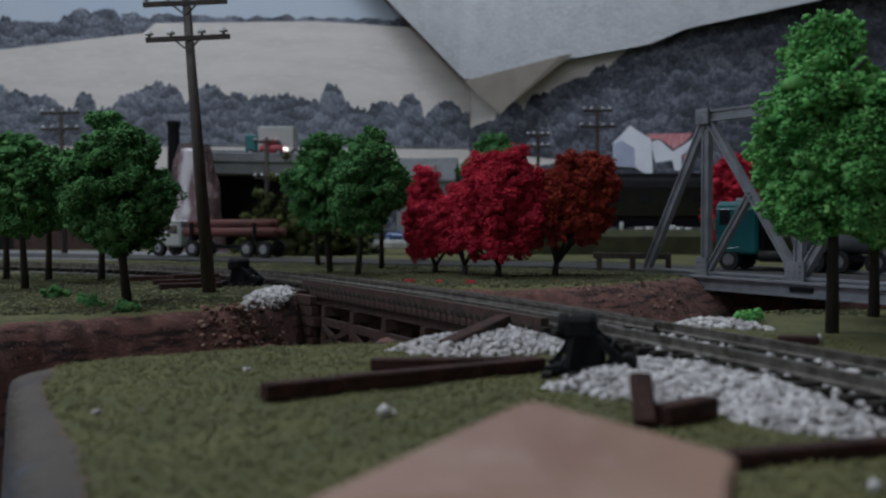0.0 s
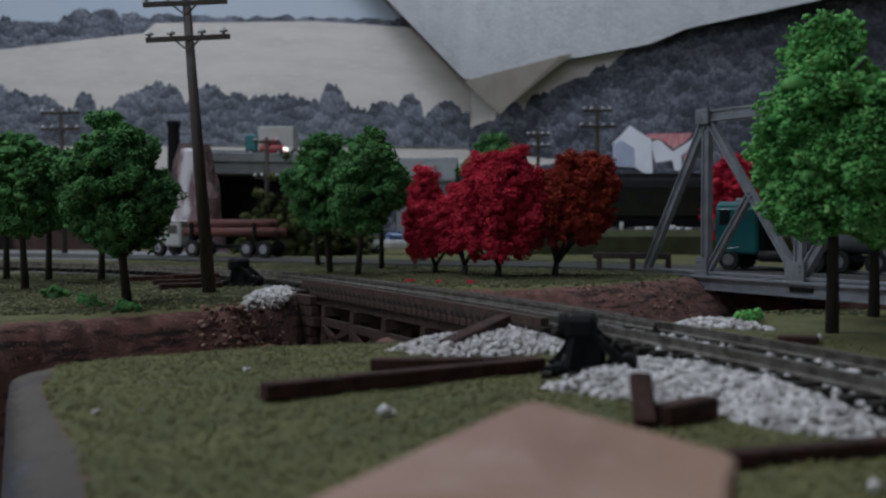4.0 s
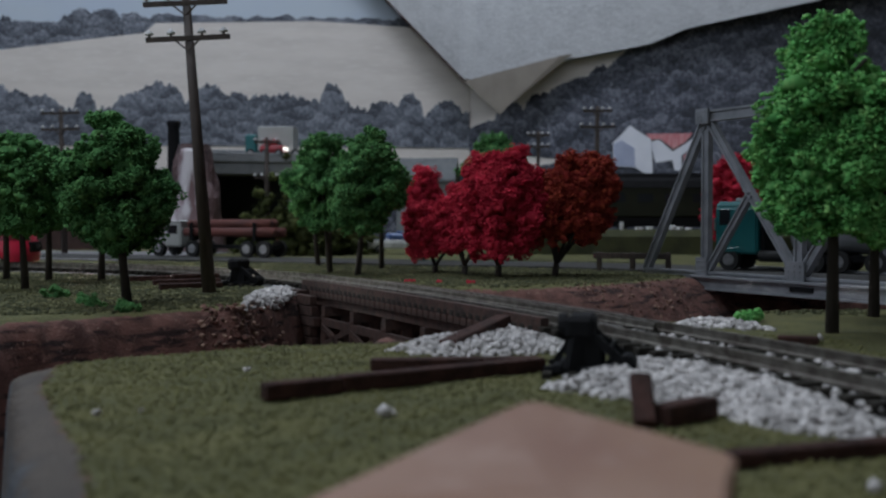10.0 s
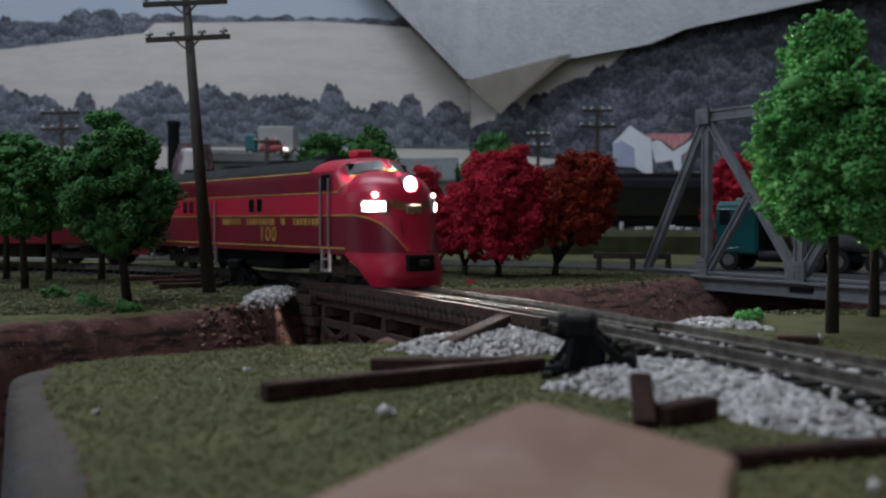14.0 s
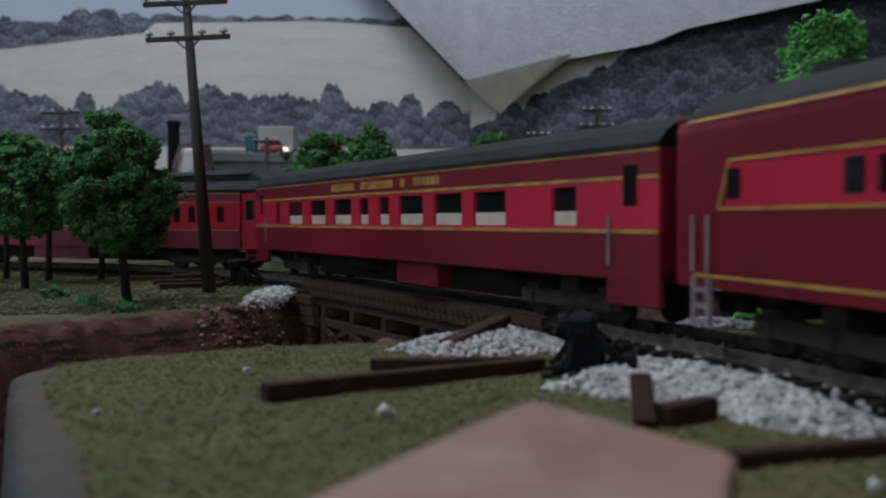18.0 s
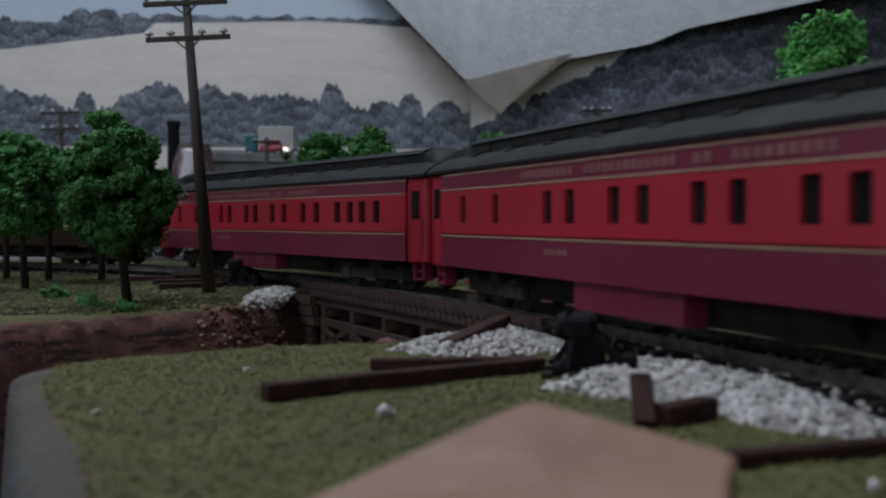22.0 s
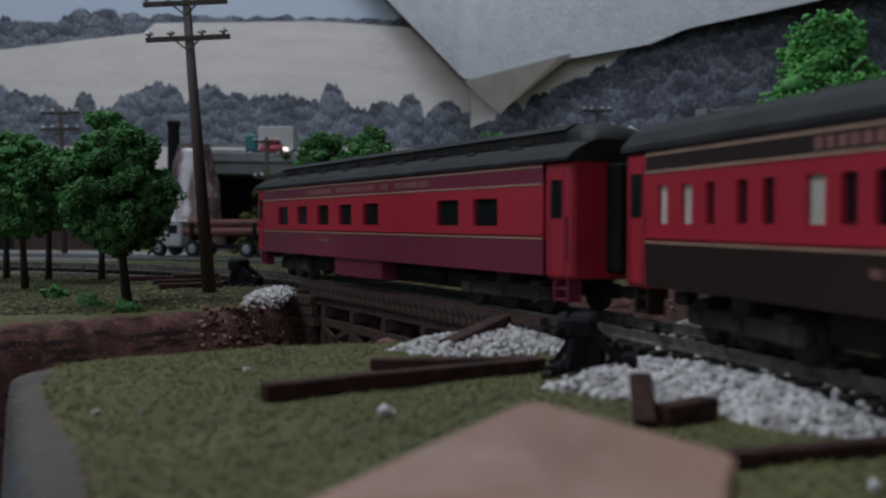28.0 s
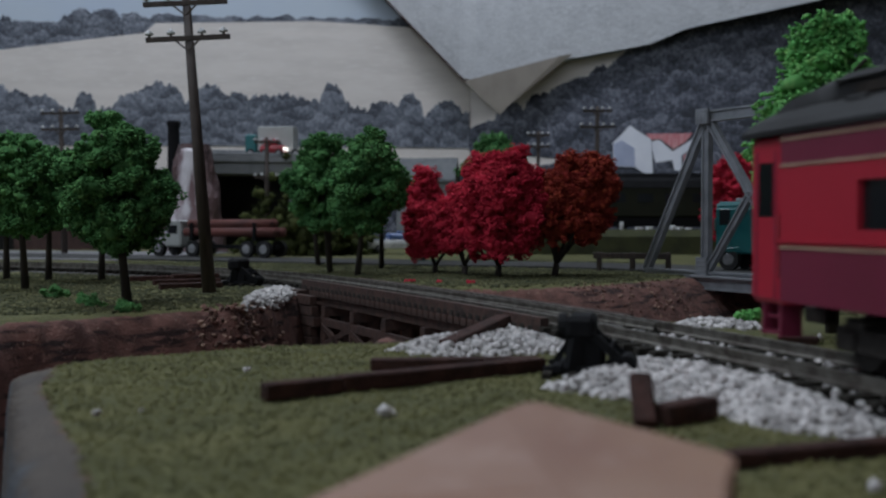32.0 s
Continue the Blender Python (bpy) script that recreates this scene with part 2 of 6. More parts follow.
def ground_height(x, y, d):
    rough = 0.45 * wobble(x, y, 3.0, 3) + 0.25 * wobble(x, y, 1.1, 4)
    near = np.clip((25.5 - y) / 2, 0, 1) * np.clip((x + 11.5) / 2, 0, 1)
    gentle = np.clip((x - 3) / 3, 0, 1) * np.clip((y - 43) / 3, 0, 1)
    far_left = np.clip((-5.5 - x) / 2, 0, 1) * np.clip((y - 28) / 3, 0, 1)
    wall = np.clip((d + rough * (0.5 - 0.35 * near) * (1 - 0.7 * gentle)) / (1.6 - 1.1 * near + 4.5 * gentle + 0.7 * far_left), 0, 1)
    wall = wall * wall * (3 - 2 * wall)
    crag = (0.7 * wobble(x, y, 2.2, 5) + 0.45 * wobble(x, y, 0.9, 6)) * np.clip(d * 2, 0, 1) * (1 - 0.85 * gentle)
    z = GRASS_Z + 0.05 * wobble(x, y, 4, 1) + 0.03 * wobble(x, y, 0.8, 2)
    lip = -0.12 * np.clip(1 - np.abs(d) / 0.5, 0, 1)
    return z + lip - wall * 5.2 + crag


def ground_cover(x, y, d):
    edge = np.clip(-d / 0.5, -1, 1)
    return np.where(rim_strip(x, y) > 0.36, -1.0, edge)


def rim_strip(x, y):
    """1 on the painted rim along the front edge of the near bank."""
    inner = np.interp(y, [3.0, 11.0, 13.0, 18.4, 21.0, 22.4], [-1.2, -3.75, -4.55, -7.15, -7.85, -8.4])
    return np.clip((inner - x) / 1.3 + 0.35, 0, 1) * np.clip((23.2 - y) / 0.8, 0, 1) * np.clip((x + 10.2) / 0.5, 0, 1) * np.clip((y + 6) / 3, 0, 1)


def ground_material():
    m = bpy.data.materials.new("layout_ground")
    m.use_nodes = True
    nt = m.node_tree
    n, l = nt.nodes, nt.links
    b = n["Principled BSDF"]
    b.inputs["Roughness"].default_value = 0.95
    at = n.new("ShaderNodeAttribute")
    at.attribute_name = "turf"
    co = n.new("ShaderNodeTexCoord")

    def tex(scale, detail=5):
        t = n.new("ShaderNodeTexNoise")
        t.inputs["Scale"].default_value, t.inputs["Detail"].default_value = scale, detail
        l.new(co.outputs["Object"], t.inputs["Vector"])
        return t.outputs["Fac"]

    def rng(src, lo, hi, a=0.0, c=1.0):
        r = n.new("ShaderNodeMapRange")
        for i, v in enumerate((lo, hi, a, c)):
            r.inputs[i + 1].default_value = v
        l.new(src, r.inputs[0])
        return r.outputs[0]

    def mix(fac, a, c):
        x = n.new("ShaderNodeMix")
        x.data_type = "RGBA"
        l.new(fac, x.inputs[0])
        for v, i in ((a, 6), (c, 7)):
            if isinstance(v, tuple):
                x.inputs[i].default_value = (*v, 1)
            else:
                l.new(v, x.inputs[i])
        return x.outputs[2]

    def add(a, c):
        x = n.new("ShaderNodeMath")
        l.new(a, x.inputs[0])
        l.new(c, x.inputs[1])
        return x.outputs[0]

    turf = mix(rng(tex(90), 0.38, 0.62), (0.125, 0.118, 0.040), (0.078, 0.080, 0.028))
    turf = mix(rng(tex(1500, 3), 0.5, 0.72), turf, (0.17, 0.165, 0.06))
    turf = mix(rng(tex(700, 3), 0.6, 0.75), turf, (0.045, 0.05, 0.018))
    rock = mix(rng(tex(130), 0.4, 0.65), (0.185, 0.085, 0.066), (0.09, 0.040, 0.032))
    flat = n.new("ShaderNodeMapping")
    flat.inputs["Scale"].default_value = (0.22, 0.22, 1.5)
    l.new(co.outputs["Object"], flat.inputs[0])
    strata = n.new("ShaderNodeTexNoise")
    strata.inputs["Scale"].default_value, strata.inputs["Detail"].default_value = 260, 6
    l.new(flat.outputs[0], strata.inputs["Vector"])
    rock = mix(rng(strata.outputs["Fac"], 0.52, 0.62), rock, (0.03, 0.013, 0.011))
    rock = mix(rng(tex(420), 0.58, 0.72), rock, (0.25, 0.135, 0.105))
    rock = mix(rng(tex(900, 2), 0.72, 0.76), rock, (0.40, 0.30, 0.23))
    edge = rng(add(at.outputs["Fac"], rng(tex(260), 0, 1, -0.45, 0.45)), 0.0, 0.12)
    paint = mix(rng(tex(60), 0.45, 0.7), (0.115, 0.095, 0.08), (0.075, 0.066, 0.06))
    rim = n.new("ShaderNodeAttribute")
    rim.attribute_name = "rim"
    side = rng(add(rim.outputs["Fac"], rng(tex(200), 0, 1, -0.22, 0.22)), 0.3, 0.4)
    # Outer edge tinted blue: bluish window light put into the rim's colour.
    outer = rng(add(rim.outputs["Fac"], rng(tex(120), 0, 1, -0.3, 0.3)), 0.85, 1.15)
    paint = mix(outer, paint, mix(rng(tex(300), 0.4, 0.6), (0.17, 0.21, 0.25), (0.075, 0.095, 0.125)))
    l.new(mix(side, mix(edge, rock, turf), paint), b.inputs["Base Color"])
    bump = n.new("ShaderNodeBump")
    bump.inputs["Strength"].default_value, bump.inputs["Distance"].default_value = 0.8, 0.0012
    l.new(tex(1300, 8), bump.inputs["Height"])
    l.new(bump.outputs[0], b.inputs["Normal"])
    return m


GROUND = ground_material()
span = np.concatenate([np.arange(-140, -40, 5.0), np.arange(-40, -15, 0.7), np.arange(-15, 17, 0.2), np.arange(17, 40, 0.7), np.arange(40, 131, 5.0)])
rise = np.concatenate([np.arange(-150, 8, 5.0), np.arange(8, 40, 0.2), np.arange(40, 66, 0.45), np.arange(66, 186, 3.0)])
tagged(surface("ground", span, rise, ground_height, ground_cover, GROUND),
       "olive green scenic turf over reddish brown carved rock banks", "ground", kind="structure")

PLASTER = material("room_plaster", (0.55, 0.54, 0.52), 0.9, scale=6, bump=0.1)
WOODFLOOR = material("room_floor", (0.2, 0.16, 0.12), 0.7, scale=20)
GREYBLUE = material("fascia_paint", (0.10, 0.11, 0.125), 0.6, other=(0.10, 0.13, 0.19), scale=40, bump=0.3)


def setting(name, bm, mat, label):
    return tagged(part(name, bm, mat), label, kind="structure")


setting("floor", boxes((-260, 260, -260, 260, -104, -100)), WOODFLOOR, "plain brown room floor")
setting("ceiling", boxes((-260, 260, -260, 260, 140, 144)), PLASTER, "plain pale room ceiling")
# Unseen walls made dark so that the far cars reflect less light.
UNSEEN_DARK_WALL = material("unseen_dark_wall", (0.09, 0.06, 0.04), 0.6, other=(0.06, 0.04, 0.028), scale=12, stretch=(1, 1, 0.15))
setting("wall_west", boxes((-264, -260, -260, -10, -100, 140), (-264, -260, 130, 260, -100, 140), (-264, -260, -10, 130, -100, 10), (-264, -260, -10, 130, 100, 140)), UNSEEN_DARK_WALL,
        "unseen room wall toned dark for reflections, with a window opening")
setting("wall_south", boxes((-260, -120, -264, -260, -100, 140), (20, 260, -264, -260, -100, 140), (-120, 20, -264, -260, -100, 15), (-120, 20, -264, -260, 105, 140)), PLASTER,
        "plain pale room wall with an opening for an assumed window")
FRAME = material("window_frame_paint", (0.7, 0.7, 0.7), 0.5, scale=20)
ROOM_GLASS = material("window_glass", (0.6, 0.65, 0.7), 0.05, scale=3)


def room_window(name, x, y, z, rz):
    win = thing(name, x, y, z, rz, "plain white-framed room window", kind="structure")
    for x0, x1, z0, z1 in ((-70, -64, -45, 45), (64, 70, -45, 45), (-64, 64, -45, -39), (-64, 64, 39, 45), (-2, 2, -39, 39)):
        part("window_frame", boxes((x0, x1, -2, 2, z0, z1)), FRAME, win)
    for x0, x1 in ((-64, -2), (2, 64)):
        part("pane", boxes((x0, x1, -0.3, 0.3, -39, 39)), ROOM_GLASS, win)


# The south window is made up to go with the frontal fill.
room_window("assumed_window", -50, -262, 60, 0)
room_window("window_2", -262, 60, 55, 90)
setting("wall_east", boxes((260, 264, -260, 260, -100, 140)), PLASTER, "plain pale room wall")
setting("wall_north", boxes((-260, 260, 260, 264, -100, 140)), UNSEEN_DARK_WALL, "plain dark room wall behind the backdrop")
setting("table_frame", boxes((-139, 129, -149, 182, -30, -8.0)), TIMBER, "wooden benchwork under the model landscape")

# road
def ribbon(points, width, z, mat, name, label):
    bm = bmesh.new()
    last = None
    pts = [Vector(p) for p in points]
    for i, p in enumerate(pts):
        d = (pts[min(i + 1, len(pts) - 1)] - pts[max(i - 1, 0)]).normalized()
        nrm = Vector((-d.y, d.x))
        row = [bm.verts.new((*(p + nrm * k * width / 2), zz)) for k, zz in ((-1, z - 0.4), (-1, z), (1, z), (1, z - 0.4))]
        if last:
            for k in range(3):
                bm.faces.new((last[k], last[k + 1], row[k + 1], row[k]))
        last = row
    return setting(name, bm, mat, label)


ribbon([(-70, 100), (-45, 92), (-25, 84), (-12, 78), (0, 72), (8, 69), (13, 65.4), (15.2, 61.6)], 7.5, GRASS_Z + 0.14, ASPHALT,
       "road", "worn grey painted road crossing the layout")

ribbon([(-75, 96), (-50, 94), (-30, 90), (-22, 88)], 20, GRASS_Z + 0.1, material("yard_paint", (0.22, 0.215, 0.22), 0.85, other=(0.16, 0.155, 0.16), scale=50, bump=0.2),
       "pavement", "pale grey yard beside the road")

# ---------------------------------------------------------------- printed backdrop in the corner of the room
SKY = material("print_sky", (0.52, 0.59, 0.70), 0.6, other=(0.56, 0.62, 0.69), scale=4)
FIELD = material("print_field", (0.77, 0.70, 0.655), 0.6, other=(0.68, 0.615, 0.575), scale=9, fine=(0.79, 0.73, 0.69), stretch=(1, 1, 5))


def print_of_woods(name, dark, mid, light, cell):
    """A printed photograph of massed tree crowns, pale on top and dark between."""
    m = bpy.data.materials.new(name)
    m.use_nodes = True
    nt = m.node_tree
    N, L = nt.nodes.new, nt.links.new
    bsdf = nt.nodes["Principled BSDF"]
    bsdf.inputs["Roughness"].default_value = 0.6
    co = N("ShaderNodeTexCoord")
    warp = N("ShaderNodeTexNoise")
    warp.inputs["Scale"].default_value, warp.inputs["Detail"].default_value = cell * 1.6, 5
    L(co.outputs["Object"], warp.inputs["Vector"])
    add = N("ShaderNodeMix")
    add.data_type, add.blend_type = "RGBA", "LINEAR_LIGHT"
    add.inputs[0].default_value = 0.45 / cell
    L(co.outputs["Object"], add.inputs[6])
    L(warp.outputs["Color"], add.inputs[7])
    vor = N("ShaderNodeTexVoronoi")
    vor.inputs["Scale"].default_value = cell
    L(add.outputs[2], vor.inputs["Vector"])
    diff = N("ShaderNodeVectorMath")
    diff.operation = "SUBTRACT"
    L(add.outputs[2], diff.inputs[0])
    L(vor.outputs["Position"], diff.inputs[1])
    sep = N("ShaderNodeSeparateXYZ")
    L(diff.outputs[0], sep.inputs[0])
    lift = N("ShaderNodeMapRange")
    lift.inputs[1].default_value, lift.inputs[2].default_value = -0.5 / cell, 0.5 / cell
    L(sep.outputs[2], lift.inputs[0])
    fine = N("ShaderNodeTexNoise")
    fine.inputs["Scale"].default_value, fine.inputs["Detail"].default_value = cell * 5, 6
    L(co.outputs["Object"], fine.inputs["Vector"])
    broad = N("ShaderNodeTexNoise")
    broad.inputs["Scale"].default_value, broad.inputs["Detail"].default_value = cell * 0.3, 3
    L(co.outputs["Object"], broad.inputs["Vector"])
    tot = N("ShaderNodeMath")
    tot.operation = "MULTIPLY_ADD"
    L(lift.outputs[0], tot.inputs[0])
    tot.inputs[1].default_value = 0.42
    L(broad.outputs["Fac"], tot.inputs[2])
    mul = N("ShaderNodeMath")
    mul.operation = "MULTIPLY"
    L(tot.outputs[0], mul.inputs[0])
    L(fine.outputs["Fac"], mul.inputs[1])
    ramp = N("ShaderNodeValToRGB")
    e = ramp.color_ramp.elements
    e[0].position, e[0].color = 0.22, (*dark, 1)
    e[1].position, e[1].color = 0.60, (*light, 1)
    k = e.new(0.36)
    k.color = (*mid, 1)
    L(mul.outputs[0], ramp.inputs[0])
    L(ramp.outputs[0], bsdf.inputs["Base Color"])
    return m


WOODS = print_of_woods("print_woods", (0.048, 0.054, 0.072), (0.135, 0.147, 0.182), (0.29, 0.31, 0.36), 54)
WOODS_DARK = print_of_woods("print_dark_woods", (0.022, 0.025, 0.036), (0.068, 0.074, 0.10), (0.20, 0.207, 0.25), 50)
PAPER = material("sheet_paper", (0.50, 0.50, 0.515), 0.7, other=(0.43, 0.43, 0.445), scale=40, fine=(0.55, 0.55, 0.56), bump=1.0, bump_scale=160)
PAPER_TAN = material("sheet_tan", (0.36, 0.315, 0.275), 0.75, other=(0.31, 0.27, 0.235), scale=30, bump=0.2)

CORNER = (4.0, 160.0)


def wall_frame(name, rz, label):
    return thing(name, CORNER[0], CORNER[1], 0, rz, label, kind="structure")


def skyline(u0, u1, step, base, amp, seed, size):
    """A tree-top outline: overlapping round crowns of uneven size with ragged edges."""
    r = random.Random(seed)
    crowns, u = [], u0 - size
    while u < u1 + size:
        w = size * r.choice((0.45, 0.6, 0.8, 1.0, 1.3))
        crowns.append((u, w, amp * min(1.0, w / size) * r.choice((0.25, 0.5, 0.75, 1.0)) * r.uniform(0.8, 1.2)))
        u += w * r.uniform(0.4, 0.75)
    pts, u = [], u0
    while u <= u1:
        h = 0.0
        for c, w, top in crowns:
            t = abs(u - c) / (w * 0.62)
            if t < 1:
                h = max(h, top * (1 - t ** 2) ** 0.5)
        pts.append((u, base(u) + h + amp * 0.09 * r.uniform(-1, 1)))
        u += 0.24
    return pts


def board(parent, name, outline, y, mat, label=""):
    return part(name, sheet(bmesh.new(), outline, y, 0.08), mat, parent, label)


def lerp(*knots):
    def f(u):
        for (a, za), (b, zb) in zip(knots, knots[1:]):
            if u <= b:
                return za + (zb - za) * (u - a) / (b - a)
        return knots[-1][1]
    return f


left = wall_frame("backdrop_west", 4, "printed landscape backdrop with pale fields and blue-grey woods")
board(left, "printed_sky", [(-150, -6), (0, -6), (0, 60), (-150, 60)], 0.0, SKY)
board(left, "printed_far_hedge", [(-52, 30.5), *skyline(-52, 0, 1, lerp((-52, 32.6), (0, 32.6)), 1.0, 3, 2.2), (0, 30.5)], -0.12, WOODS)
board(left, "printed_upper_woods", [(-150, 24), *skyline(-150, -48.5, 1, lerp((-150, 31), (-70, 31.6), (-49, 31.2)), 2.4, 5, 3.2), (-48.3, 29)], -0.24, WOODS)
board(left, "printed_hill_field", [(-150, -6), (-150, 25), (-70, 27.7), (-59, 29.2), (-48.7, 30.5), (-47, 32.0), (-23, 32.6), (-9.5, 31.9), (0, 31.4), (0, -6)], -0.36, FIELD)
board(left, "printed_tree_line", [(-150, 13.4), *skyline(-150, 0, 1, lerp((-150, 20), (-70, 20.8), (-57, 18.0), (-45, 19.4), (-28, 19.8), (-11, 18.2), (0, 17.4)), 3.9, 9, 3.3),
                                  (0, 13.6), (-40, 13.8)], -0.48, WOODS)
board(left, "printed_low_woods", [(-150, -6), *skyline(-150, 0, 1, lerp((-150, 9.0), (-20, 9.2), (0, 9.6)), 1.8, 21, 3.0), (0, -6)], -0.60, WOODS_DARK)
right = wall_frame("backdrop_east", -35, "printed landscape backdrop with a dark wooded hillside")
board(right, "printed_sky", [(0, -6), (150, -6), (150, 60), (0, 60)], 0.0, SKY)
board(right, "printed_field", [(0, -6), (0, 24), (18, 25.5), (40, 27), (150, 28), (150, -6)], -0.12, FIELD)
board(right, "printed_woods", [(0, 13.2), *skyline(0, 150, 1, lerp((0, 16.2), (9, 18.2), (16, 21), (24, 23), (32, 30), (60, 38), (150, 42)), 2.2, 13, 3.0), (150, 4), (20, 11)], -0.24, WOODS_DARK)
board(right, "printed_low_woods", [(0, -6), *skyline(0, 150, 1, lerp((0, 9.4), (14, 9.6), (19, 11.4), (150, 11)), 1.2, 23, 3.0), (150, -6)], -0.34, WOODS_DARK)


def hanging_sheet():
    low = [(-38.8, 156, 66.5), (-8.75, 156.2, 35.6), (3.45, 155, 22.85), (17.9, 146.5, 25.2), (27.7, 140.2, 26.15), (31.8, 136.6, 27.6), (45.4, 124, 28.8), (55.5, 112, 30.0)]
    top = thing("hanging_sheet", 0, 0, 0, 0, "sagging off-white plastic sheet hanging over the backdrop corner", "plastic sheet")
    bm = bmesh.new()
    rows = []
    n = 40
    for i in range(n + 1):
        t = i / n * (len(low) - 1)
        k = min(int(t), len(low) - 2)
        p = Vector(low[k]).lerp(Vector(low[k + 1]), t - k)
        col = []
        wall = (160 + (p.x - 4) * 0.07 if p.x < 4 else 160 - (p.x - 4) * 0.7) - 1.2
        crest = max(46.0, p.z + 1.0)
        for j in range(9):
            q = j / 8
            z = p.z + (crest - p.z) * q
            y = p.y + (wall - p.y) * q ** 2.2
            col.append(bm.verts.new((p.x, y - 0.2 * noise.noise(Vector((p.x * 0.08, z * 0.08, 1.0))), z)))
        rows.append(col)
    for a, b in zip(rows, rows[1:]):
        for j in range(8):
            bm.faces.new((a[j], b[j], b[j + 1], a[j + 1]))
    g = bmesh.ops.extrude_face_region(bm, geom=bm.faces[:])
    bmesh.ops.translate(bm, vec=(0, 0.25, 0), verts=[v for v in g["geom"] if isinstance(v, bmesh.types.BMVert)])
    part("panel", bm, PAPER, top)
    bm = bmesh.new()
    a = [(3.1, 154.2, 23.1), (8.3, 152.5, 18.0), (9.5, 151.6, 19.2), (18.0, 146.0, 25.8), (16.4, 146.6, 25.6)]
    f = [bm.verts.new(p) for p in a]
    b = [bm.verts.new((x, y + 0.2, z)) for x, y, z in a]
    bm.faces.new(f)
    bm.faces.new(b[::-1])
    for i in range(5):
        bm.faces.new((f[i], f[(i + 1) % 5], b[(i + 1) % 5], b[i]))
    part("folded_corner", bm, PAPER_TAN, top, "folded tan corner")
    # Dark rod that draws the shadow line along the sheet's left edge.
    bm = rod(bmesh.new(), (-38.8, 155.7, 66.5), (3.45, 154.6, 22.85), 0.16, seg=6)
    part("hem", bm, TIMBER, top, "dark line drawn as the shadow along the edge")


hanging_sheet()


# ---------------------------------------------------------------- trees
def tree(x, y, height, width, base, leaf, label, group="", lean=(0, 0), seed=1, tiers=True, name="tree", pad=0.62, crumbs=9000, forks=0,
         trunk_r=0.16, z=GRASS_Z, grain=0.085, gaps=0.2, droop=0):
    """Trunk, limbs and boughs; every bough is a lumpy pad grown over with fine crumbs."""
    rng = np.random.default_rng(seed)
    top = thing(name, x, y, z, 0, label, "tree", group)
    lx, ly = lean
    bm = bmesh.new()
    tip = (lx * height * 0.8, ly * height * 0.8, height * 0.8)
    fork = base * 0.32 if forks else height * 0.8
    f = 0.1 if forks else fork / (height * 0.8)
    rod(bm, (0, 0, -0.3), (tip[0] * f, tip[1] * f, fork), trunk_r * 1.2, trunk_r * (0.95 if forks else 0.3), 9)
    part("trunk", bm, BARK, top, smooth=True)
    for k in range(forks or 5):
        bm = bmesh.new()
        a = 6.28 * k / (forks or 5) + rng.uniform(-0.3, 0.3)
        h0 = fork * 0.95 if forks else base + (height - base) * (0.08 + 0.14 * k)
        h1 = base + (height - base) * rng.uniform(0.2, 0.4) if forks else h0 + 0.6
        rr = width * (0.3 if forks else 0.3)
        g, g1 = (f * 0.95, h1 / (height * 0.8)) if forks else (h0 / (height * 0.8), h0 / (height * 0.8))
        rod(bm, (tip[0] * g, tip[1] * g, h0), (tip[0] * g1 + rr * math.cos(a), tip[1] * g1 + rr * math.sin(a), h1), trunk_r * (0.66 if forks else 0.4), trunk_r * 0.3, 7)
        part("limb", bm, BARK, top, smooth=True)
    cs, rs = [], []
    zz = base + pad * 0.35
    turn = 0.0
    while zz < height - pad * 0.3:
        u = (zz - base) / (height - base)
        if tiers:
            prof = (1 - u ** 2.1) ** 0.66 * min(1.0, 0.5 + 1.2 * u)
        else:
            prof = math.sqrt(max(0.02, 1 - (1.55 * u - 0.66) ** 2 / 1.02))
        R = max(0.0, width / 2 * prof * rng.uniform(0.9, 1.06) - pad * 0.62)
        n = max(1, int(2 * math.pi * R / (pad * 1.25)))
        turn += 1.3
        for k in range(n):
            if n > 3 and rng.uniform() < gaps:
                continue
            a = turn + 6.283 * (k + rng.uniform(-0.25, 0.25)) / n
            r = R * rng.uniform(0.78, 1.08) if n > 1 else 0
            q = pad * rng.uniform(0.55, 1.25)
            h = zz + rng.normal() * pad * 0.28 - 0.12 * r
            cs.append((lx * h + r * math.cos(a), ly * h + r * math.sin(a), h))
            rs.append(q)
        for k in range(n // 3):
            a = rng.uniform(0, 6.283)
            cs.append((lx * zz + R * 0.45 * math.cos(a), ly * zz + R * 0.45 * math.sin(a), zz))
            rs.append(pad)
        zz += pad * (0.86 if tiers else 0.74)
    for k in range(droop):
        a = rng.uniform(0, 6.283)
        h = base - rng.uniform(0.1, 1.5) * pad
        reach = width * rng.uniform(0.24, 0.4)
        cs.append((lx * h + reach * math.cos(a), ly * h + reach * math.sin(a), h))
        rs.append(pad * rng.uniform(0.5, 0.75))
    cs, rs = np.array(cs), np.array(rs)
    flat = 0.66 if tiers else 0.86
    part("crown", clumps(cs, rs * 0.52, 2, 0.45, rng, flat), leaf, top)
    weight = rs ** 2 / (rs ** 2).sum()
    # twigs of foliage on the pads, then crumbs on the twigs
    m = len(cs) * 13
    idx = rng.choice(len(cs), m, p=weight)
    d = rng.normal(size=(m, 3))
    d /= np.linalg.norm(d, axis=1)[:, None]
    tuft = cs[idx] + d * (rs[idx] * rng.uniform(0.5, 0.92, m))[:, None] * [1, 1, flat]
    tr = rs[idx] * rng.uniform(0.24, 0.46, m)
    idx = rng.integers(0, m, crumbs)
    d = rng.normal(size=(crumbs, 3))
    d /= np.linalg.norm(d, axis=1)[:, None]
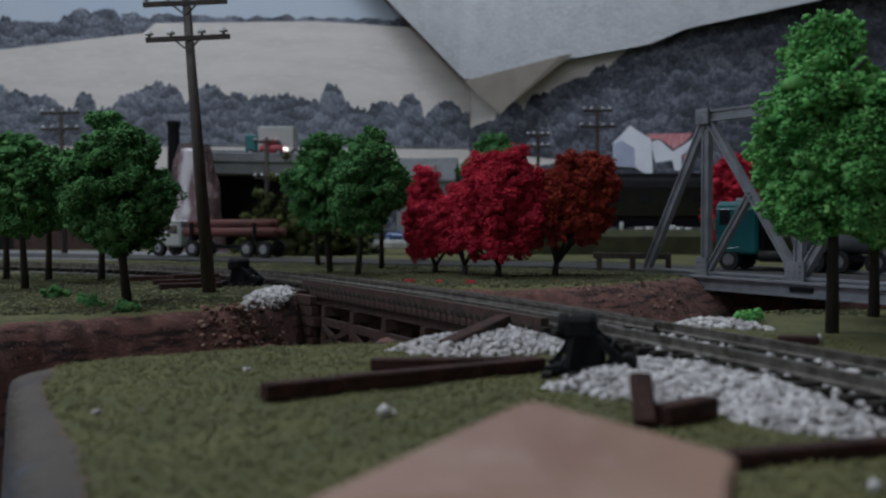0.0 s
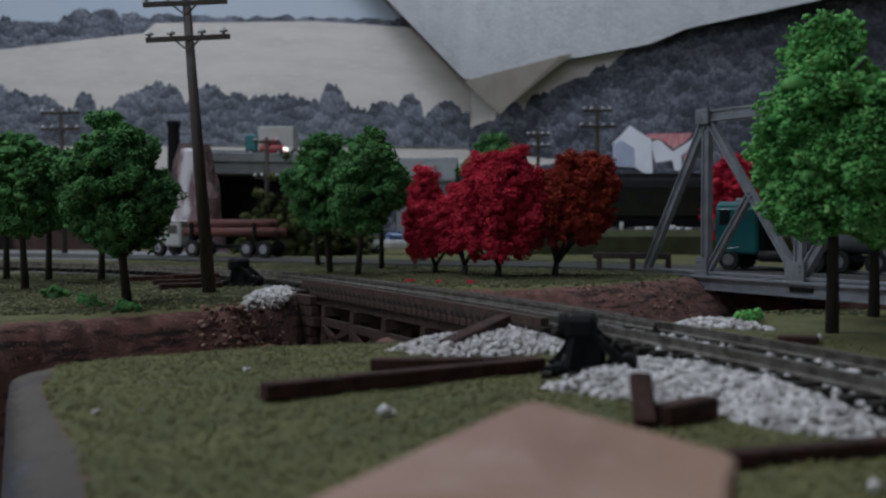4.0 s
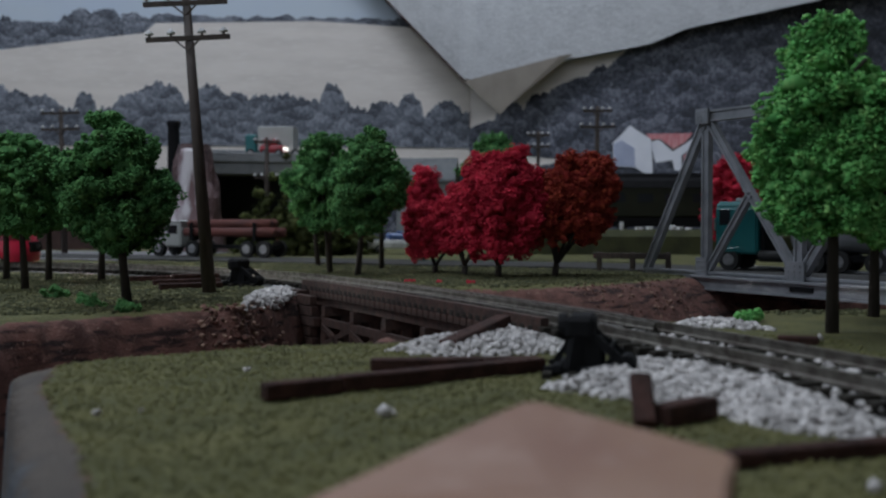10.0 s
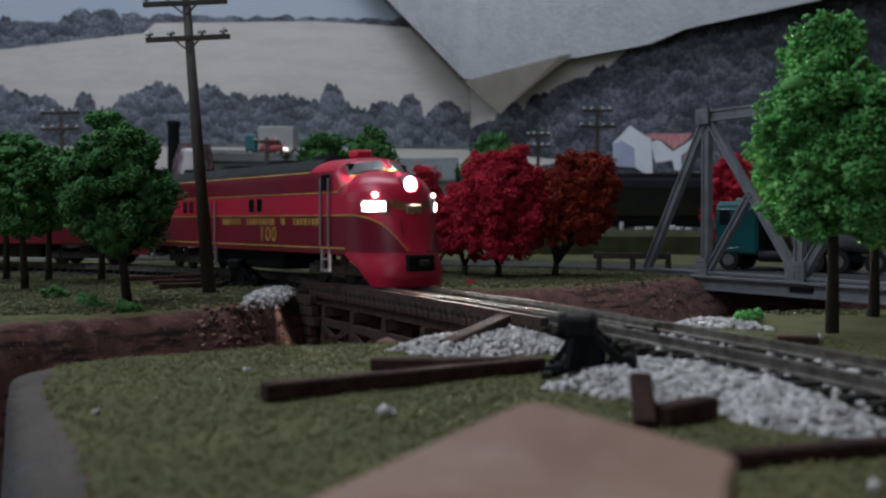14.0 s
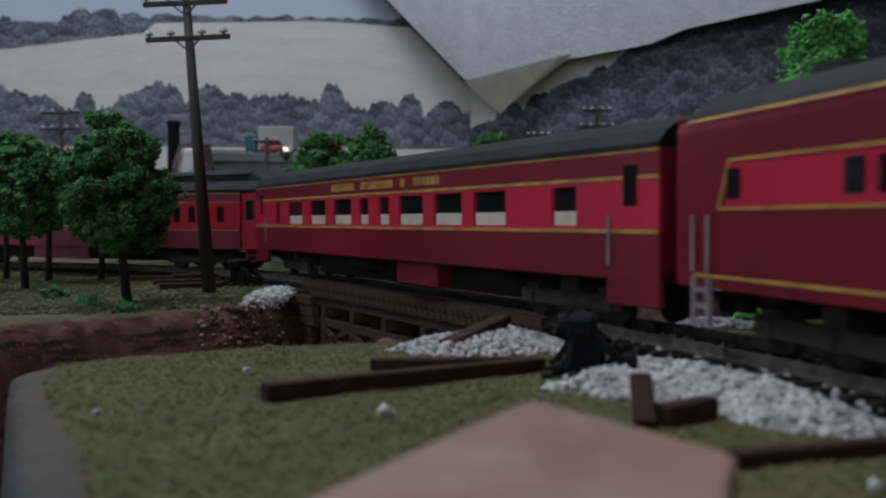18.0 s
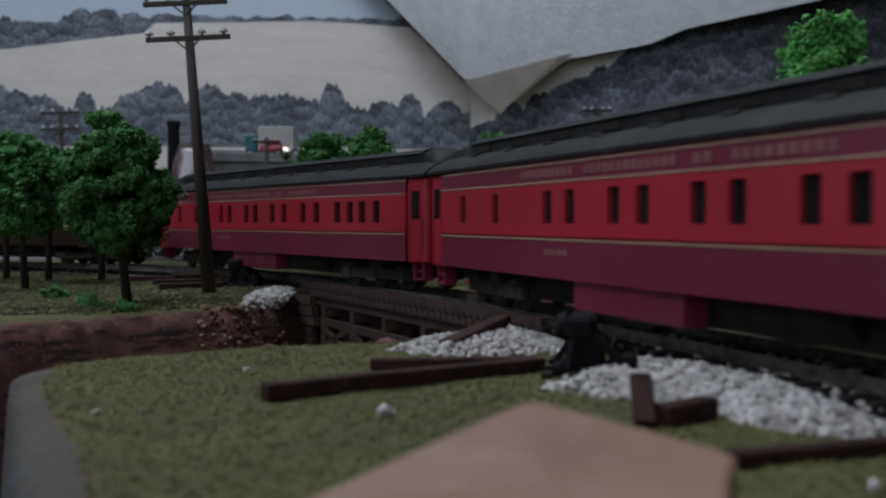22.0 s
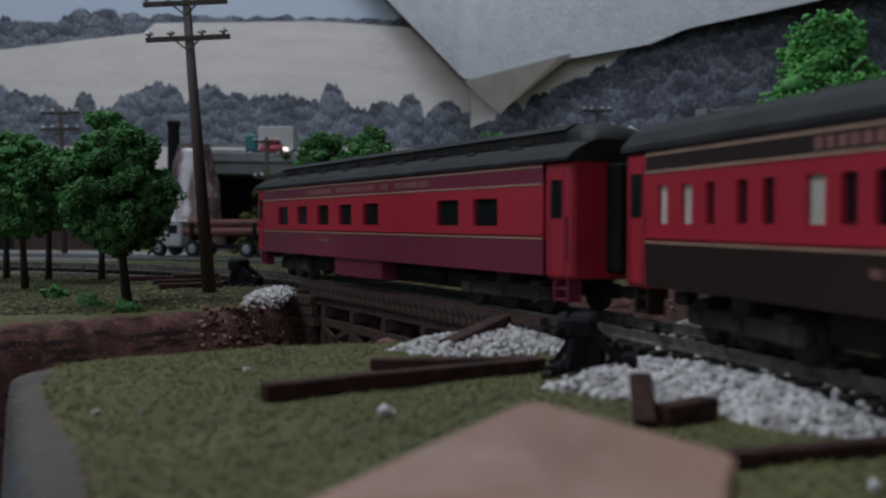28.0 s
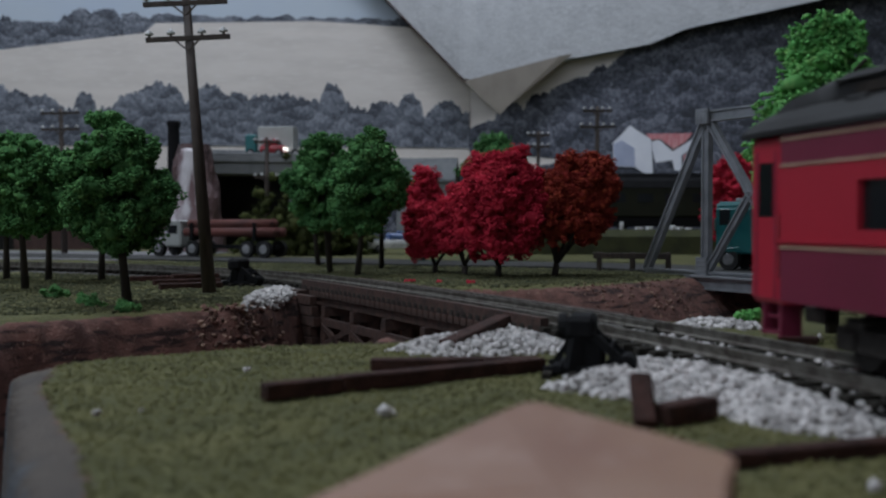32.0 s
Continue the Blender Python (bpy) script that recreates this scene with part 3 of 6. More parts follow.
    cc = tuft[idx] + d * (tr[idx] * rng.uniform(0.3, 1.0, crumbs) ** 0.5)[:, None]
    part("leaf_cover", flakes(cc, rng.uniform(0.5, 1.3, crumbs) * grain, rng, 0.85), leaf, top)
    return top


G1 = "bright green foam-foliage model tree with dark trunk"
G2 = "dark green foam-foliage model tree on the grass"
RD = "crimson autumn model tree with clumpy foliage"
trees = [
    # x, y, height, width, base
    (10.35, 27.7, 8.45, 5.25, 2.75, GREEN, "tall bright green model tree with tiered foliage", "foreground trees", (0.004, 0), 11, 0.36, 520),
    (13.4, 32.4, 7.6, 5.2, 2.6, GREEN, "bright green model tree beside the road bridge", "foreground trees", (0.0, 0), 12, 0.38, 420),
    (-11.3, 37.4, 7.1, 4.6, 2.2, GREEN_DARK, "green model tree with leaning trunk on the bank", "bank trees", (-0.10, 0), 13, 0.36, 360),
    (-18.3, 45.7, 7.0, 4.4, 2.7, GREEN_DARK, G2, "bank trees", (-0.05, 0), 14, 0.42, 230),
    (-19.6, 51.8, 6.9, 3.6, 3.0, GREEN_DARK, G2, "bank trees", (0.02, 0), 15, 0.42, 200),
    (-17.1, 52.2, 6.6, 4.2, 2.8, GREEN_DARK, G2, "bank trees", (0.02, 0), 16, 0.42, 200),
    (-22.4, 53.5, 7.4, 4.4, 2.8, GREEN_DARK, G2, "bank trees", (0.0, 0), 17, 0.45, 200),
    (-6.5, 60.3, 8.1, 5.2, 2.8, GREEN_DARK, G2, "trees by the road", (-0.09, 0), 18, 0.46, 240),
    (-4.7, 57.0, 8.3, 5.0, 2.8, GREEN_DARK, "dark green model tree with tiered foliage", "trees by the road", (0.10, 0), 19, 0.46, 260),
    (-8.2, 69.0, 7.4, 3.8, 3.4, GREEN_DARK, G2, "trees by the road", (-0.12, 0), 20, 0.5, 220),
    (-7.7, 71.0, 6.8, 3.2, 3.2, GREEN_DARK, G2, "trees by the road", (0, 0), 21, 0.5, 180),
    (-3.9, 66.2, 7.3, 3.2, 3.2, GREEN_DARK, G2, "trees by the road", (0.0, 0), 22, 0.5, 200),
    (4.0, 80.0, 10.0, 6.4, 4.0, GREEN_DARK, "dark green model tree behind the red trees", "trees by the road", (0.0, 0), 23, 0.55, 220),
]
for x, y, h, w, b, leaf, lab, grp, lean, seed, cl, n in trees:
    near = y < 40
    tree(x, y, h, w, b, leaf, lab, grp, lean, seed, True, "tree", 0.7 if near else 0.66, 52000 if near else 20000, grain=0.082 if near else 0.1)
reds = [
    (-0.45, 60.3, 4.2, 3.6, 1.3, RED_LEAF, RD, 31, 0.5, 26000, 3, (0, 0), 2),
    (2.95, 55.6, 6.5, 5.3, 1.9, RED_LEAF, "broad crimson autumn model tree with drooping foliage", 32, 0.56, 50000, 4, (0.03, 0), 12),
    (6.0, 56.4, 6.6, 5.0, 2.2, RUST_LEAF, "rust-red autumn model tree with forked trunk", 33, 0.52, 42000, 6, (0.26, 0), 5),
    (-1.4, 76.0, 6.9, 3.2, 1.6, RED_LEAF, RD, 34, 0.6, 12000, 3, (0, 0), 0),
    (24.2, 86.0, 8.6, 5.4, 2.0, RED_LEAF, "crimson autumn model tree behind the truss bridge", 35, 0.7, 14000, 3, (0, 0), 2),
    (1.2, 57.8, 5.1, 3.2, 1.6, RED_LEAF, RD, 36, 0.5, 16000, 3, (0, 0), 3),
]
for x, y, h, w, b, leaf, lab, seed, cl, n, fk, lean, dr in reds:
    tree(x, y, h, w, b, leaf, lab, "autumn trees", lean, seed, False, "tree", cl, n, fk, 0.17, grain=0.085, gaps=0.16, droop=dr)


def shrub(x, y, w, h, leaf, label, seed, name="shrub", clump=0.11, n=30):
    rng = np.random.default_rng(seed)
    cs = np.stack([rng.normal(0, w / 3.2, n), rng.normal(0, w / 4, n), np.abs(rng.normal(0, h / 2, n)) + 0.02], 1)
    ob = part(name, clumps(cs, rng.uniform(0.5, 1.1, n) * clump * 0.8, 2, 0.5, rng), leaf)
    moved(ob, x, y, GRASS_Z)
    k = n * 60
    idx = rng.integers(0, n, k)
    d = rng.normal(size=(k, 3))
    d /= np.linalg.norm(d, axis=1)[:, None]
    part("leaf_cover", flakes(cs[idx] + d * clump * rng.uniform(0.4, 1.25, k)[:, None], rng.uniform(0.5, 1.2, k) * max(0.045, clump * 0.14), rng), leaf, ob)
    return tagged(ob, label, "shrub", "small shrubs")


for i, (x, y, w, h) in enumerate([(-14.9, 40.5, 0.6, 0.36), (-12.9, 37.6, 0.55, 0.2), (-12.2, 36.4, 0.4, 0.18), (-10.6, 34.6, 0.4, 0.2)]):
    shrub(x, y, w, h, GREEN_DARK, "small tuft of dark green foam foliage in the grass", 50 + i)
shrub(9.0, 30.6, 0.55, 0.3, GREEN, "bright green foam tuft beside the ballast", 60)
for i, (x, y) in enumerate([(-1.6, 50.6), (-0.2, 50.2), (1.4, 49.8)]):
    shrub(x, y, 0.4, 0.08, RED_LEAF, "fallen crumbs of crimson foliage on the grass", 70 + i, "fallen_leaves", 0.07, 6)
for i, (x, y, w, h) in enumerate([(-16.0, 92, 3.6, 3.2), (-14.2, 91, 4.2, 6.0), (-11.5, 90, 4.0, 4.4), (-9.6, 92, 4, 3.0), (-7.6, 95, 3.4, 1.6)]):
    shrub(x, y, w, h, OLIVE, "large olive green lichen bush behind the trees", 80 + i, "lichen_bush", 0.5, 90)


# ---------------------------------------------------------------- telegraph poles
def telegraph_pole(x, y, height, label, lean=0.0, lean_y=0.0, tilt=0.0, arms=((0.0, 3.45), (1.45, 3.45)), z=GRASS_Z, r=0.26):
    top = thing("telegraph_pole", x, y, z, 0, label, "telegraph pole", "telegraph poles", ry=lean, rx=lean_y)
    part("post", rod(bmesh.new(), (0, 0, -0.4), (0, 0, height), r * 1.15, r * 0.66, 12), POLE_WOOD, top, smooth=True)
    for d, w in arms:
        h = height - 0.45 - d
        slope = math.tan(radians(tilt))
        part("crossarm", beam(bmesh.new(), (-w / 2, -0.22, h + slope * w / 2), (w / 2, -0.22, h - slope * w / 2), 0.2, 0.19), POLE_WOOD, top)
        for k in (-1, 1):
            part("brace", beam(bmesh.new(), (k * 0.52, -0.3, h - 0.06), (k * 0.02, -0.3, h - 0.52), 0.06, 0.07), POLE_WOOD, top)
        for k in (-0.46, -0.2, 0.17, 0.43):
            q = h - slope * k * w
            part("pin", rod(bmesh.new(), (k * w, -0.22, q + 0.08), (k * w, -0.22, q + 0.24), 0.05, 0.05, 8), POLE_WOOD, top)
            bm = rod(bmesh.new(), (k * w, -0.22, q + 0.2), (k * w, -0.22, q + 0.30), 0.18, 0.17, 10)
            rod(bm, (k * w, -0.22, q + 0.30), (k * w, -0.22, q + 0.40), 0.12, 0.06, 10)
            part("insulator", bm, WHITE, top, "pale grey insulator", True)
    return top


telegraph_pole(-9.75, 43.5, 12.45, "tall dark brown telegraph pole with two crossarms", lean=-4.2, tilt=1.6)
telegraph_pole(-34.1, 94, 13.1, "dark brown telegraph pole far behind the trees", lean=-1)
telegraph_pole(-16.0, 95, 10.6, "dark brown telegraph pole before the overpass", arms=((0.0, 2.2), (3.2, 2.2)))
telegraph_pole(14.0, 95, 13.4, "dark brown telegraph pole before the wooded backdrop", arms=((0.0, 2.6), (1.45, 3.2)))
telegraph_pole(10.2, 112, 12.6, "dark brown telegraph pole before the wooded backdrop", arms=((0.0, 2.4), (1.2, 2.4)))

# ---------------------------------------------------------------- railway track
S0, S1, BR0, BR1 = -132.0, -38.0, -85.5, -67.0


def rail_mesh(off, s0, s1, top=0.0, w=0.09, foot=0.2, h=0.25, step=1.0):
    prof = [(-foot / 2, top - h), (-foot / 2, top - h + 0.04), (-0.03, top - h + 0.07), (-0.03, top - 0.08), (-w / 2, top - 0.06), (-w / 2, top),
            (w / 2, top), (w / 2, top - 0.06), (0.03, top - 0.08), (0.03, top - h + 0.07), (foot / 2, top - h + 0.04), (foot / 2, top - h)]
    bm = bmesh.new()
    last = None
    n = int((s1 - s0) / step)
    for i in range(n + 1):
        s = s0 + (s1 - s0) * i / n
        ring = [bm.verts.new((*beside(s, off + a), z)) for a, z in prof]
        if last:
            for k in range(12):
                bm.faces.new((last[k], last[(k + 1) % 12], ring[(k + 1) % 12], ring[k]))
        last = ring
    return bm


line = thing("railway_track", label="weathered nickel rails on dark wooden ties", kind="structure")
GAUGE = 0.86
for off in (-GAUGE, GAUGE):
    part("rail", rail_mesh(off, S0, S1), RAIL, line)
    part("guard_rail", rail_mesh(off * 0.72, BR0 - 2, BR1 + 3, -0.02, 0.08, 0.15, 0.2), RAIL, line)
tie_mesh = solid(boxes((-0.12, 0.12, -1.42, 1.42, -0.43, -0.252), bevel=0.012))
s = S0
while s < S1:
    x, y, h = track(s)
    ob = part("tie", tie_mesh, TIE, line)
    moved(ob, x, y, rnd.uniform(-0.012, 0.0), math.degrees(h) + rnd.uniform(-1.2, 1.2))
    s += 0.47 if BR0 < s < BR1 else 0.66

# the rest of the line, round the loop out of sight
LOOP0 = -405.0
for off in (-GAUGE, GAUGE):
    part("rail", rail_mesh(off, LOOP0, S0, step=3.0), RAIL, line)
bm = bmesh.new()
for s in np.arange(LOOP0, S0, 0.9):
    a, b = beside(s, -1.42), beside(s, 1.42)
    beam(bm, (*a, -0.34), (*b, -0.34), 0.24, 0.18)
tagged(part("loop_ties", bm, TIE, line), "", kind="stuff")

# low roadbed under the track
bm = bmesh.new()
for s0, s1 in ((LOOP0, BR0 - 0.2), (BR1 + 0.2, S1)):
    last = None
    n = int(s1 - s0)
    for i in range(n + 1):
        s = s0 + (s1 - s0) * i / n
        ring = [bm.verts.new((*beside(s, a), z)) for a, z in ((-2.3, -0.64), (-1.6, -0.46), (1.6, -0.46), (2.3, -0.64))]
        if last:
            for k in range(3):
                bm.faces.new((last[k], ring[k], ring[k + 1], last[k + 1]))
        last = ring
BED = material("roadbed_grit", (0.085, 0.08, 0.075), 0.95, other=(0.05, 0.045, 0.04), scale=300, fine=(0.2, 0.19, 0.18), bump=0.8)
setting("roadbed", bm, BED, "grey gritty roadbed under the ties")

# timber deck bridge
bridge = thing("railway_bridge", label="dark brown timber deck railway bridge over the ravine", category="bridge")
GIRDER = material("bridge_timber", (0.075, 0.038, 0.028), 0.8, other=(0.034, 0.019, 0.015), scale=250, bump=0.5)


def along(off0, off1, z0, z1, s0, s1, step=1.5):
    bm = bmesh.new()
    last = None
    n = max(2, int((s1 - s0) / step))
    for i in range(n + 1):
        s = s0 + (s1 - s0) * i / n
        ring = [bm.verts.new((*beside(s, a), z)) for a, z in ((off0, z0), (off0, z1), (off1, z1), (off1, z0))]
        if last:
            for k in range(4):
                bm.faces.new((last[k], last[(k + 1) % 4], ring[(k + 1) % 4], ring[k]))
        else:
            bm.faces.new(ring)
        last = ring
    bm.faces.new(last[::-1])
    return bm


for o in (-1.40, 1.16):
    part("edge_timber", along(o, o + 0.24, -0.40, -0.03, BR0 - 0.8, BR1 + 0.8), GIRDER, bridge)
for o in (-1.25, -0.3, 0.65):
    part("stringer", along(o, o + 0.6, -1.0, -0.43, BR0 - 1.0, BR1 + 1.0), GIRDER, bridge)
plank = solid(boxes((-0.19, 0.19, -0.3, 0.17, -0.68, -0.43), bevel=0.02))
for s in np.arange(BR0 + 0.3, BR1, 0.47):
    x, y = beside(s, 1.12)
    moved(part("deck_end", plank, GIRDER, bridge), x, y, 0, math.degrees(track(s)[2]) + rnd.uniform(-2, 2))
bents = (BR0 + 1.8, BR0 + 4.9, BR0 + 8.0, BR0 + 11.4, BR1 - 3.6)
for s in bents:
    for o in (-1.3, -0.4, 0.5, 1.35):
        x, y = beside(s, o)
        part("trestle_post", rod(bmesh.new(), (x, y, -6.4), (x, y, -1.38), 0.24, 0.2, 8), GIRDER, bridge)
    a, b = beside(s, -1.45), beside(s, 1.45)
    part("cap", beam(bmesh.new(), (*a, -1.2), (*b, -1.2), 0.4, 0.4), GIRDER, bridge)
    part("sway_brace", beam(bmesh.new(), (*beside(s - 0.25, -1.4), -1.9), (*beside(s - 0.25, 1.4), -5.0), 0.12, 0.26), GIRDER, bridge)
for p, q in zip(bents, bents[1:]):
    for z0, z1 in ((-2.6, -1.7), (-1.75, -2.7)):
        part("side_brace", beam(bmesh.new(), (*beside(p, 1.5), z0), (*beside(q, 1.5), z1), 0.12, 0.22), GIRDER, bridge)
    part("sash_timber", beam(bmesh.new(), (*beside(p - 0.4, 1.42), -1.62), (*beside(q + 0.4, 1.42), -1.62), 0.2, 0.3), GIRDER, bridge)
for k in range(9):
    part("crib_timber", beam(bmesh.new(), (*beside(BR0 - 0.6 + 0.1 * (k % 2), 1.95), -0.75 - 0.42 * k), (*beside(BR0 + 1.5 + 0.2 * (k % 3), 1.75), -0.78 - 0.42 * k), 0.3, 0.36), GIRDER, bridge)
for s, nm in ((BR0 - 0.5, "abutment"), (BR1 + 0.6, "abutment")):
    part(nm, along(-1.9, 1.9, -6.0, -0.45, s - 0.5, s + 0.5), GIRDER, bridge)


# ---------------------------------------------------------------- loose timbers, ballast and stones
def timber(a, b, w=0.42, h=0.42, label="dark brown square timber lying on the grass"):
    a, b = Vector(a), Vector(b)
    mid, d = (a + b) / 2, b - a
    bm = boxes((-d.length / 2, d.length / 2, -w / 2, w / 2, -h / 2, h / 2), bevel=0.03)
    ob = part("timber", bm, TIMBER)
    ob.matrix_basis = Matrix.Translation(mid * S) @ d.to_track_quat("X", "Z").to_matrix().to_4x4()
    return tagged(ob, label, "timber", "loose timbers")


timber((-2.98, 17.25, -0.36), (-1.80, 18.05, -0.36), 0.3, 0.29)
timber((-1.78, 18.07, -0.35), (1.95, 20.5, -0.35), 0.3, 0.29)
timber((-1.45, 20.75, -0.38), (1.95, 21.0, -0.38), 0.3, 0.24)
timber((0.1, 23.4, -0.33), (1.6, 27.4, -0.12), 0.42, 0.28)
timber((2.87, 14.75, -0.42), (2.92, 15.4, 0.20), 0.32, 0.16, "grey-brown timber post leaning on the ballast")
timber((3.15, 15.0, -0.34), (4.05, 15.75, -0.34), 0.34, 0.32)
timber((3.45, 12.55, -0.41), (8.2, 14.2, -0.41), 0.3, 0.2)
timber((-12.3, 45.2, -0.36), (-9.9, 46.6, -0.36), 0.4, 0.26)
timber((-15.4, 51.2, -0.36), (-11.4, 53.0, -0.36), 0.4, 0.26)
timber((-13.4, 48.2, -0.36), (-10.6, 49.6, -0.36), 0.4, 0.26)
timber((-12.8, 49.3, -0.14), (-10.9, 50.6, -0.14), 0.36, 0.2, "weathered grey-brown timber lying across others")
timber((8.1, 25.2, -0.42), (9.0, 24.9, -0.42), 0.4, 0.26)


def stones(name, label, outline, count, size, mat, seed, z=None, heap=0.25, deepest=99.0):
    """Small angular stones strewn thick within an outline."""
    rng = np.random.default_rng(seed)
    P = np.array(outline, float)
    lo, hi = P.min(0), P.max(0)
    cs = []
    while len(cs) < count:
        q = rng.uniform(lo, hi)
        odd, near = False, 9.0
        for i in range(len(P)):
            (ax, ay), (bx, by) = P[i], P[(i + 1) % len(P)]
            if (ay > q[1]) != (by > q[1]) and q[0] < (bx - ax) * (q[1] - ay) / (by - ay) + ax:
                odd = not odd
            t = max(0, min(1, ((q[0] - ax) * (bx - ax) + (q[1] - ay) * (by - ay)) / ((bx - ax) ** 2 + (by - ay) ** 2)))
            near = min(near, math.hypot(q[0] - ax - t * (bx - ax), q[1] - ay - t * (by - ay)))
        if odd and deepest < 9 and ravine_depth(q[:1], q[1:])[0] > deepest:
            continue
        if odd and rng.uniform() < 0.35 + near:
            cs.append((q[0], q[1], min(heap, near * 0.35) * rng.uniform(0.3, 1.0)))
    cs = np.array(cs)
    cs[:, 2] += ground_height(cs[:, 0], cs[:, 1], ravine_depth(cs[:, 0], cs[:, 1])) if z is None else z
    ob = part(name, clumps(cs, rng.uniform(0.6, 1.3, count) * size, 1, 0.45, rng, 0.75), mat)
    return tagged(ob, label, "gravel", kind="stuff")


stones("ballast_heap", "heap of pale grey-white ballast stones beside the track",
       [(1.7, 18.4), (2.9, 20.6), (3.7, 21.9), (5.3, 21.2), (6.0, 18.9), (6.45, 16.9), (6.5, 15.2), (6.6, 14.1), (5.6, 14.0), (4.6, 14.6), (4.2, 15.9), (3.3, 16.9)], 3800, 0.075, BALLAST, 1)
stones("ballast_heap", "pale grey-white ballast stones by the bridge end",
       [(-1.3, 23.8), (-0.4, 26.0), (1.0, 27.8), (2.3, 27.6), (3.0, 25.6), (2.6, 22.9), (1.4, 22.7), (-0.1, 22.6)], 1500, 0.078, BALLAST, 2)
stones("ballast_heap", "pale ballast stones on the far bank", [(-7.9, 43.6), (-7.4, 47.0), (-6.1, 45.0), (-5.6, 40.5), (-5.7, 37.2), (-7.2, 37.4), (-7.6, 39.5)], 700, 0.095, BALLAST, 3, heap=0.10, deepest=0.3)
stones("ballast_heap", "pale ballast stones behind the rails", [(6.6, 29.8), (7.4, 31.3), (8.4, 30.6), (9.1, 28.4), (8.2, 28.2)], 330, 0.09, BALLAST, 4, heap=0.15)
stones("track_ballast", "pale stones scattered between the rails", [beside(-68, 1.2), beside(-60, 1.2), beside(-52, 1.5), beside(-44, 1.6), beside(-44, -1.4), beside(-56, -1.2), beside(-68, -1.2)],
       700, 0.09, BALLAST, 5, z=-0.38, heap=0.12)
stones("talus", "tan and brown broken rock on the bank", [(-8.4, 36.4), (-7.2, 38.6), (-5.9, 42), (-4.8, 41.0), (-5.0, 36.0), (-6.3, 33.4), (-8.6, 33.4)], 380, 0.10, TALUS, 6, heap=0.03, deepest=1.6)
stones("talus", "tan and brown broken rock below the road bridge", [(4.8, 47.4), (6.0, 49.4), (9.0, 51.4), (12.6, 55.2), (12.8, 52.0), (8.0, 47.0)], 150, 0.07, TALUS, 7, heap=0.03)
for x, y, r in ((-3.9, 20.6, 0.09), (-0.9, 15.75, 0.12), (-0.75, 15.9, 0.08), (-5.3, 15.9, 0.09), (-4.7, 16.2, 0.05), (9.4, 26.0, 0.12), (4.7, 11.35, 0.10), (-1.2, 18.95, 0.06), (-2.35, 18.1, 0.05)):
    tagged(moved(part("stone", clumps([(0, 0, 0)], [r * 0.85], 1, 0.55, np.random.default_rng(int(x * 10) + 100)), BALLAST), x, y, GRASS_Z + r * 0.5),
           "single pale ballast stone on the grass", "stone", "single stones")

# crumbs of turf that roughen the near bank
rng = np.random.default_rng(91)
n = 20000
px, py = rng.uniform(-8.8, 10, n), rng.uniform(10.5, 27, n) 
d = ravine_depth(px, py)
keep = (d < -0.45) & (ground_cover(px, py, d) > 0.25)
px, py, d = px[keep], py[keep], d[keep]
cs = np.stack([px, py, ground_height(px, py, d)], 1)
# Far turf is coloured darker to paint in the light's falloff with distance.
DIMMED_FAR_TURF = material("dimmed_far_turf_foam", (0.070, 0.070, 0.026), 0.95, island=0.25, other=(0.036, 0.042, 0.016), scale=90, fine=(0.105, 0.10, 0.04))
TURF = material("turf_foam", (0.125, 0.118, 0.040), 0.95, island=0.22, other=(0.078, 0.080, 0.028), scale=120, fine=(0.17, 0.165, 0.06))
tagged(part("grass_turf", clumps(cs, rng.uniform(0.018, 0.046, len(cs)), 1, 0.5, rng), TURF), "fine olive green foam turf on the near bank", "grass", kind="stuff")
n = 40000
px, py = rng.uniform(-24, 14, n), rng.uniform(33, 76, n)
d = ravine_depth(px, py)
keep = (d < -0.3) & (off_track(px, py) > 2.2)
px, py, d = px[keep], py[keep], d[keep]
cs = np.stack([px, py, ground_height(px, py, d)], 1)
tagged(part("grass_turf", clumps(cs, rng.uniform(0.04, 0.095, len(cs)), 1, 0.5, rng, 0.8), DIMMED_FAR_TURF), "coarse olive green foam turf on the far bank, darkened for light falloff", "grass", kind="stuff")


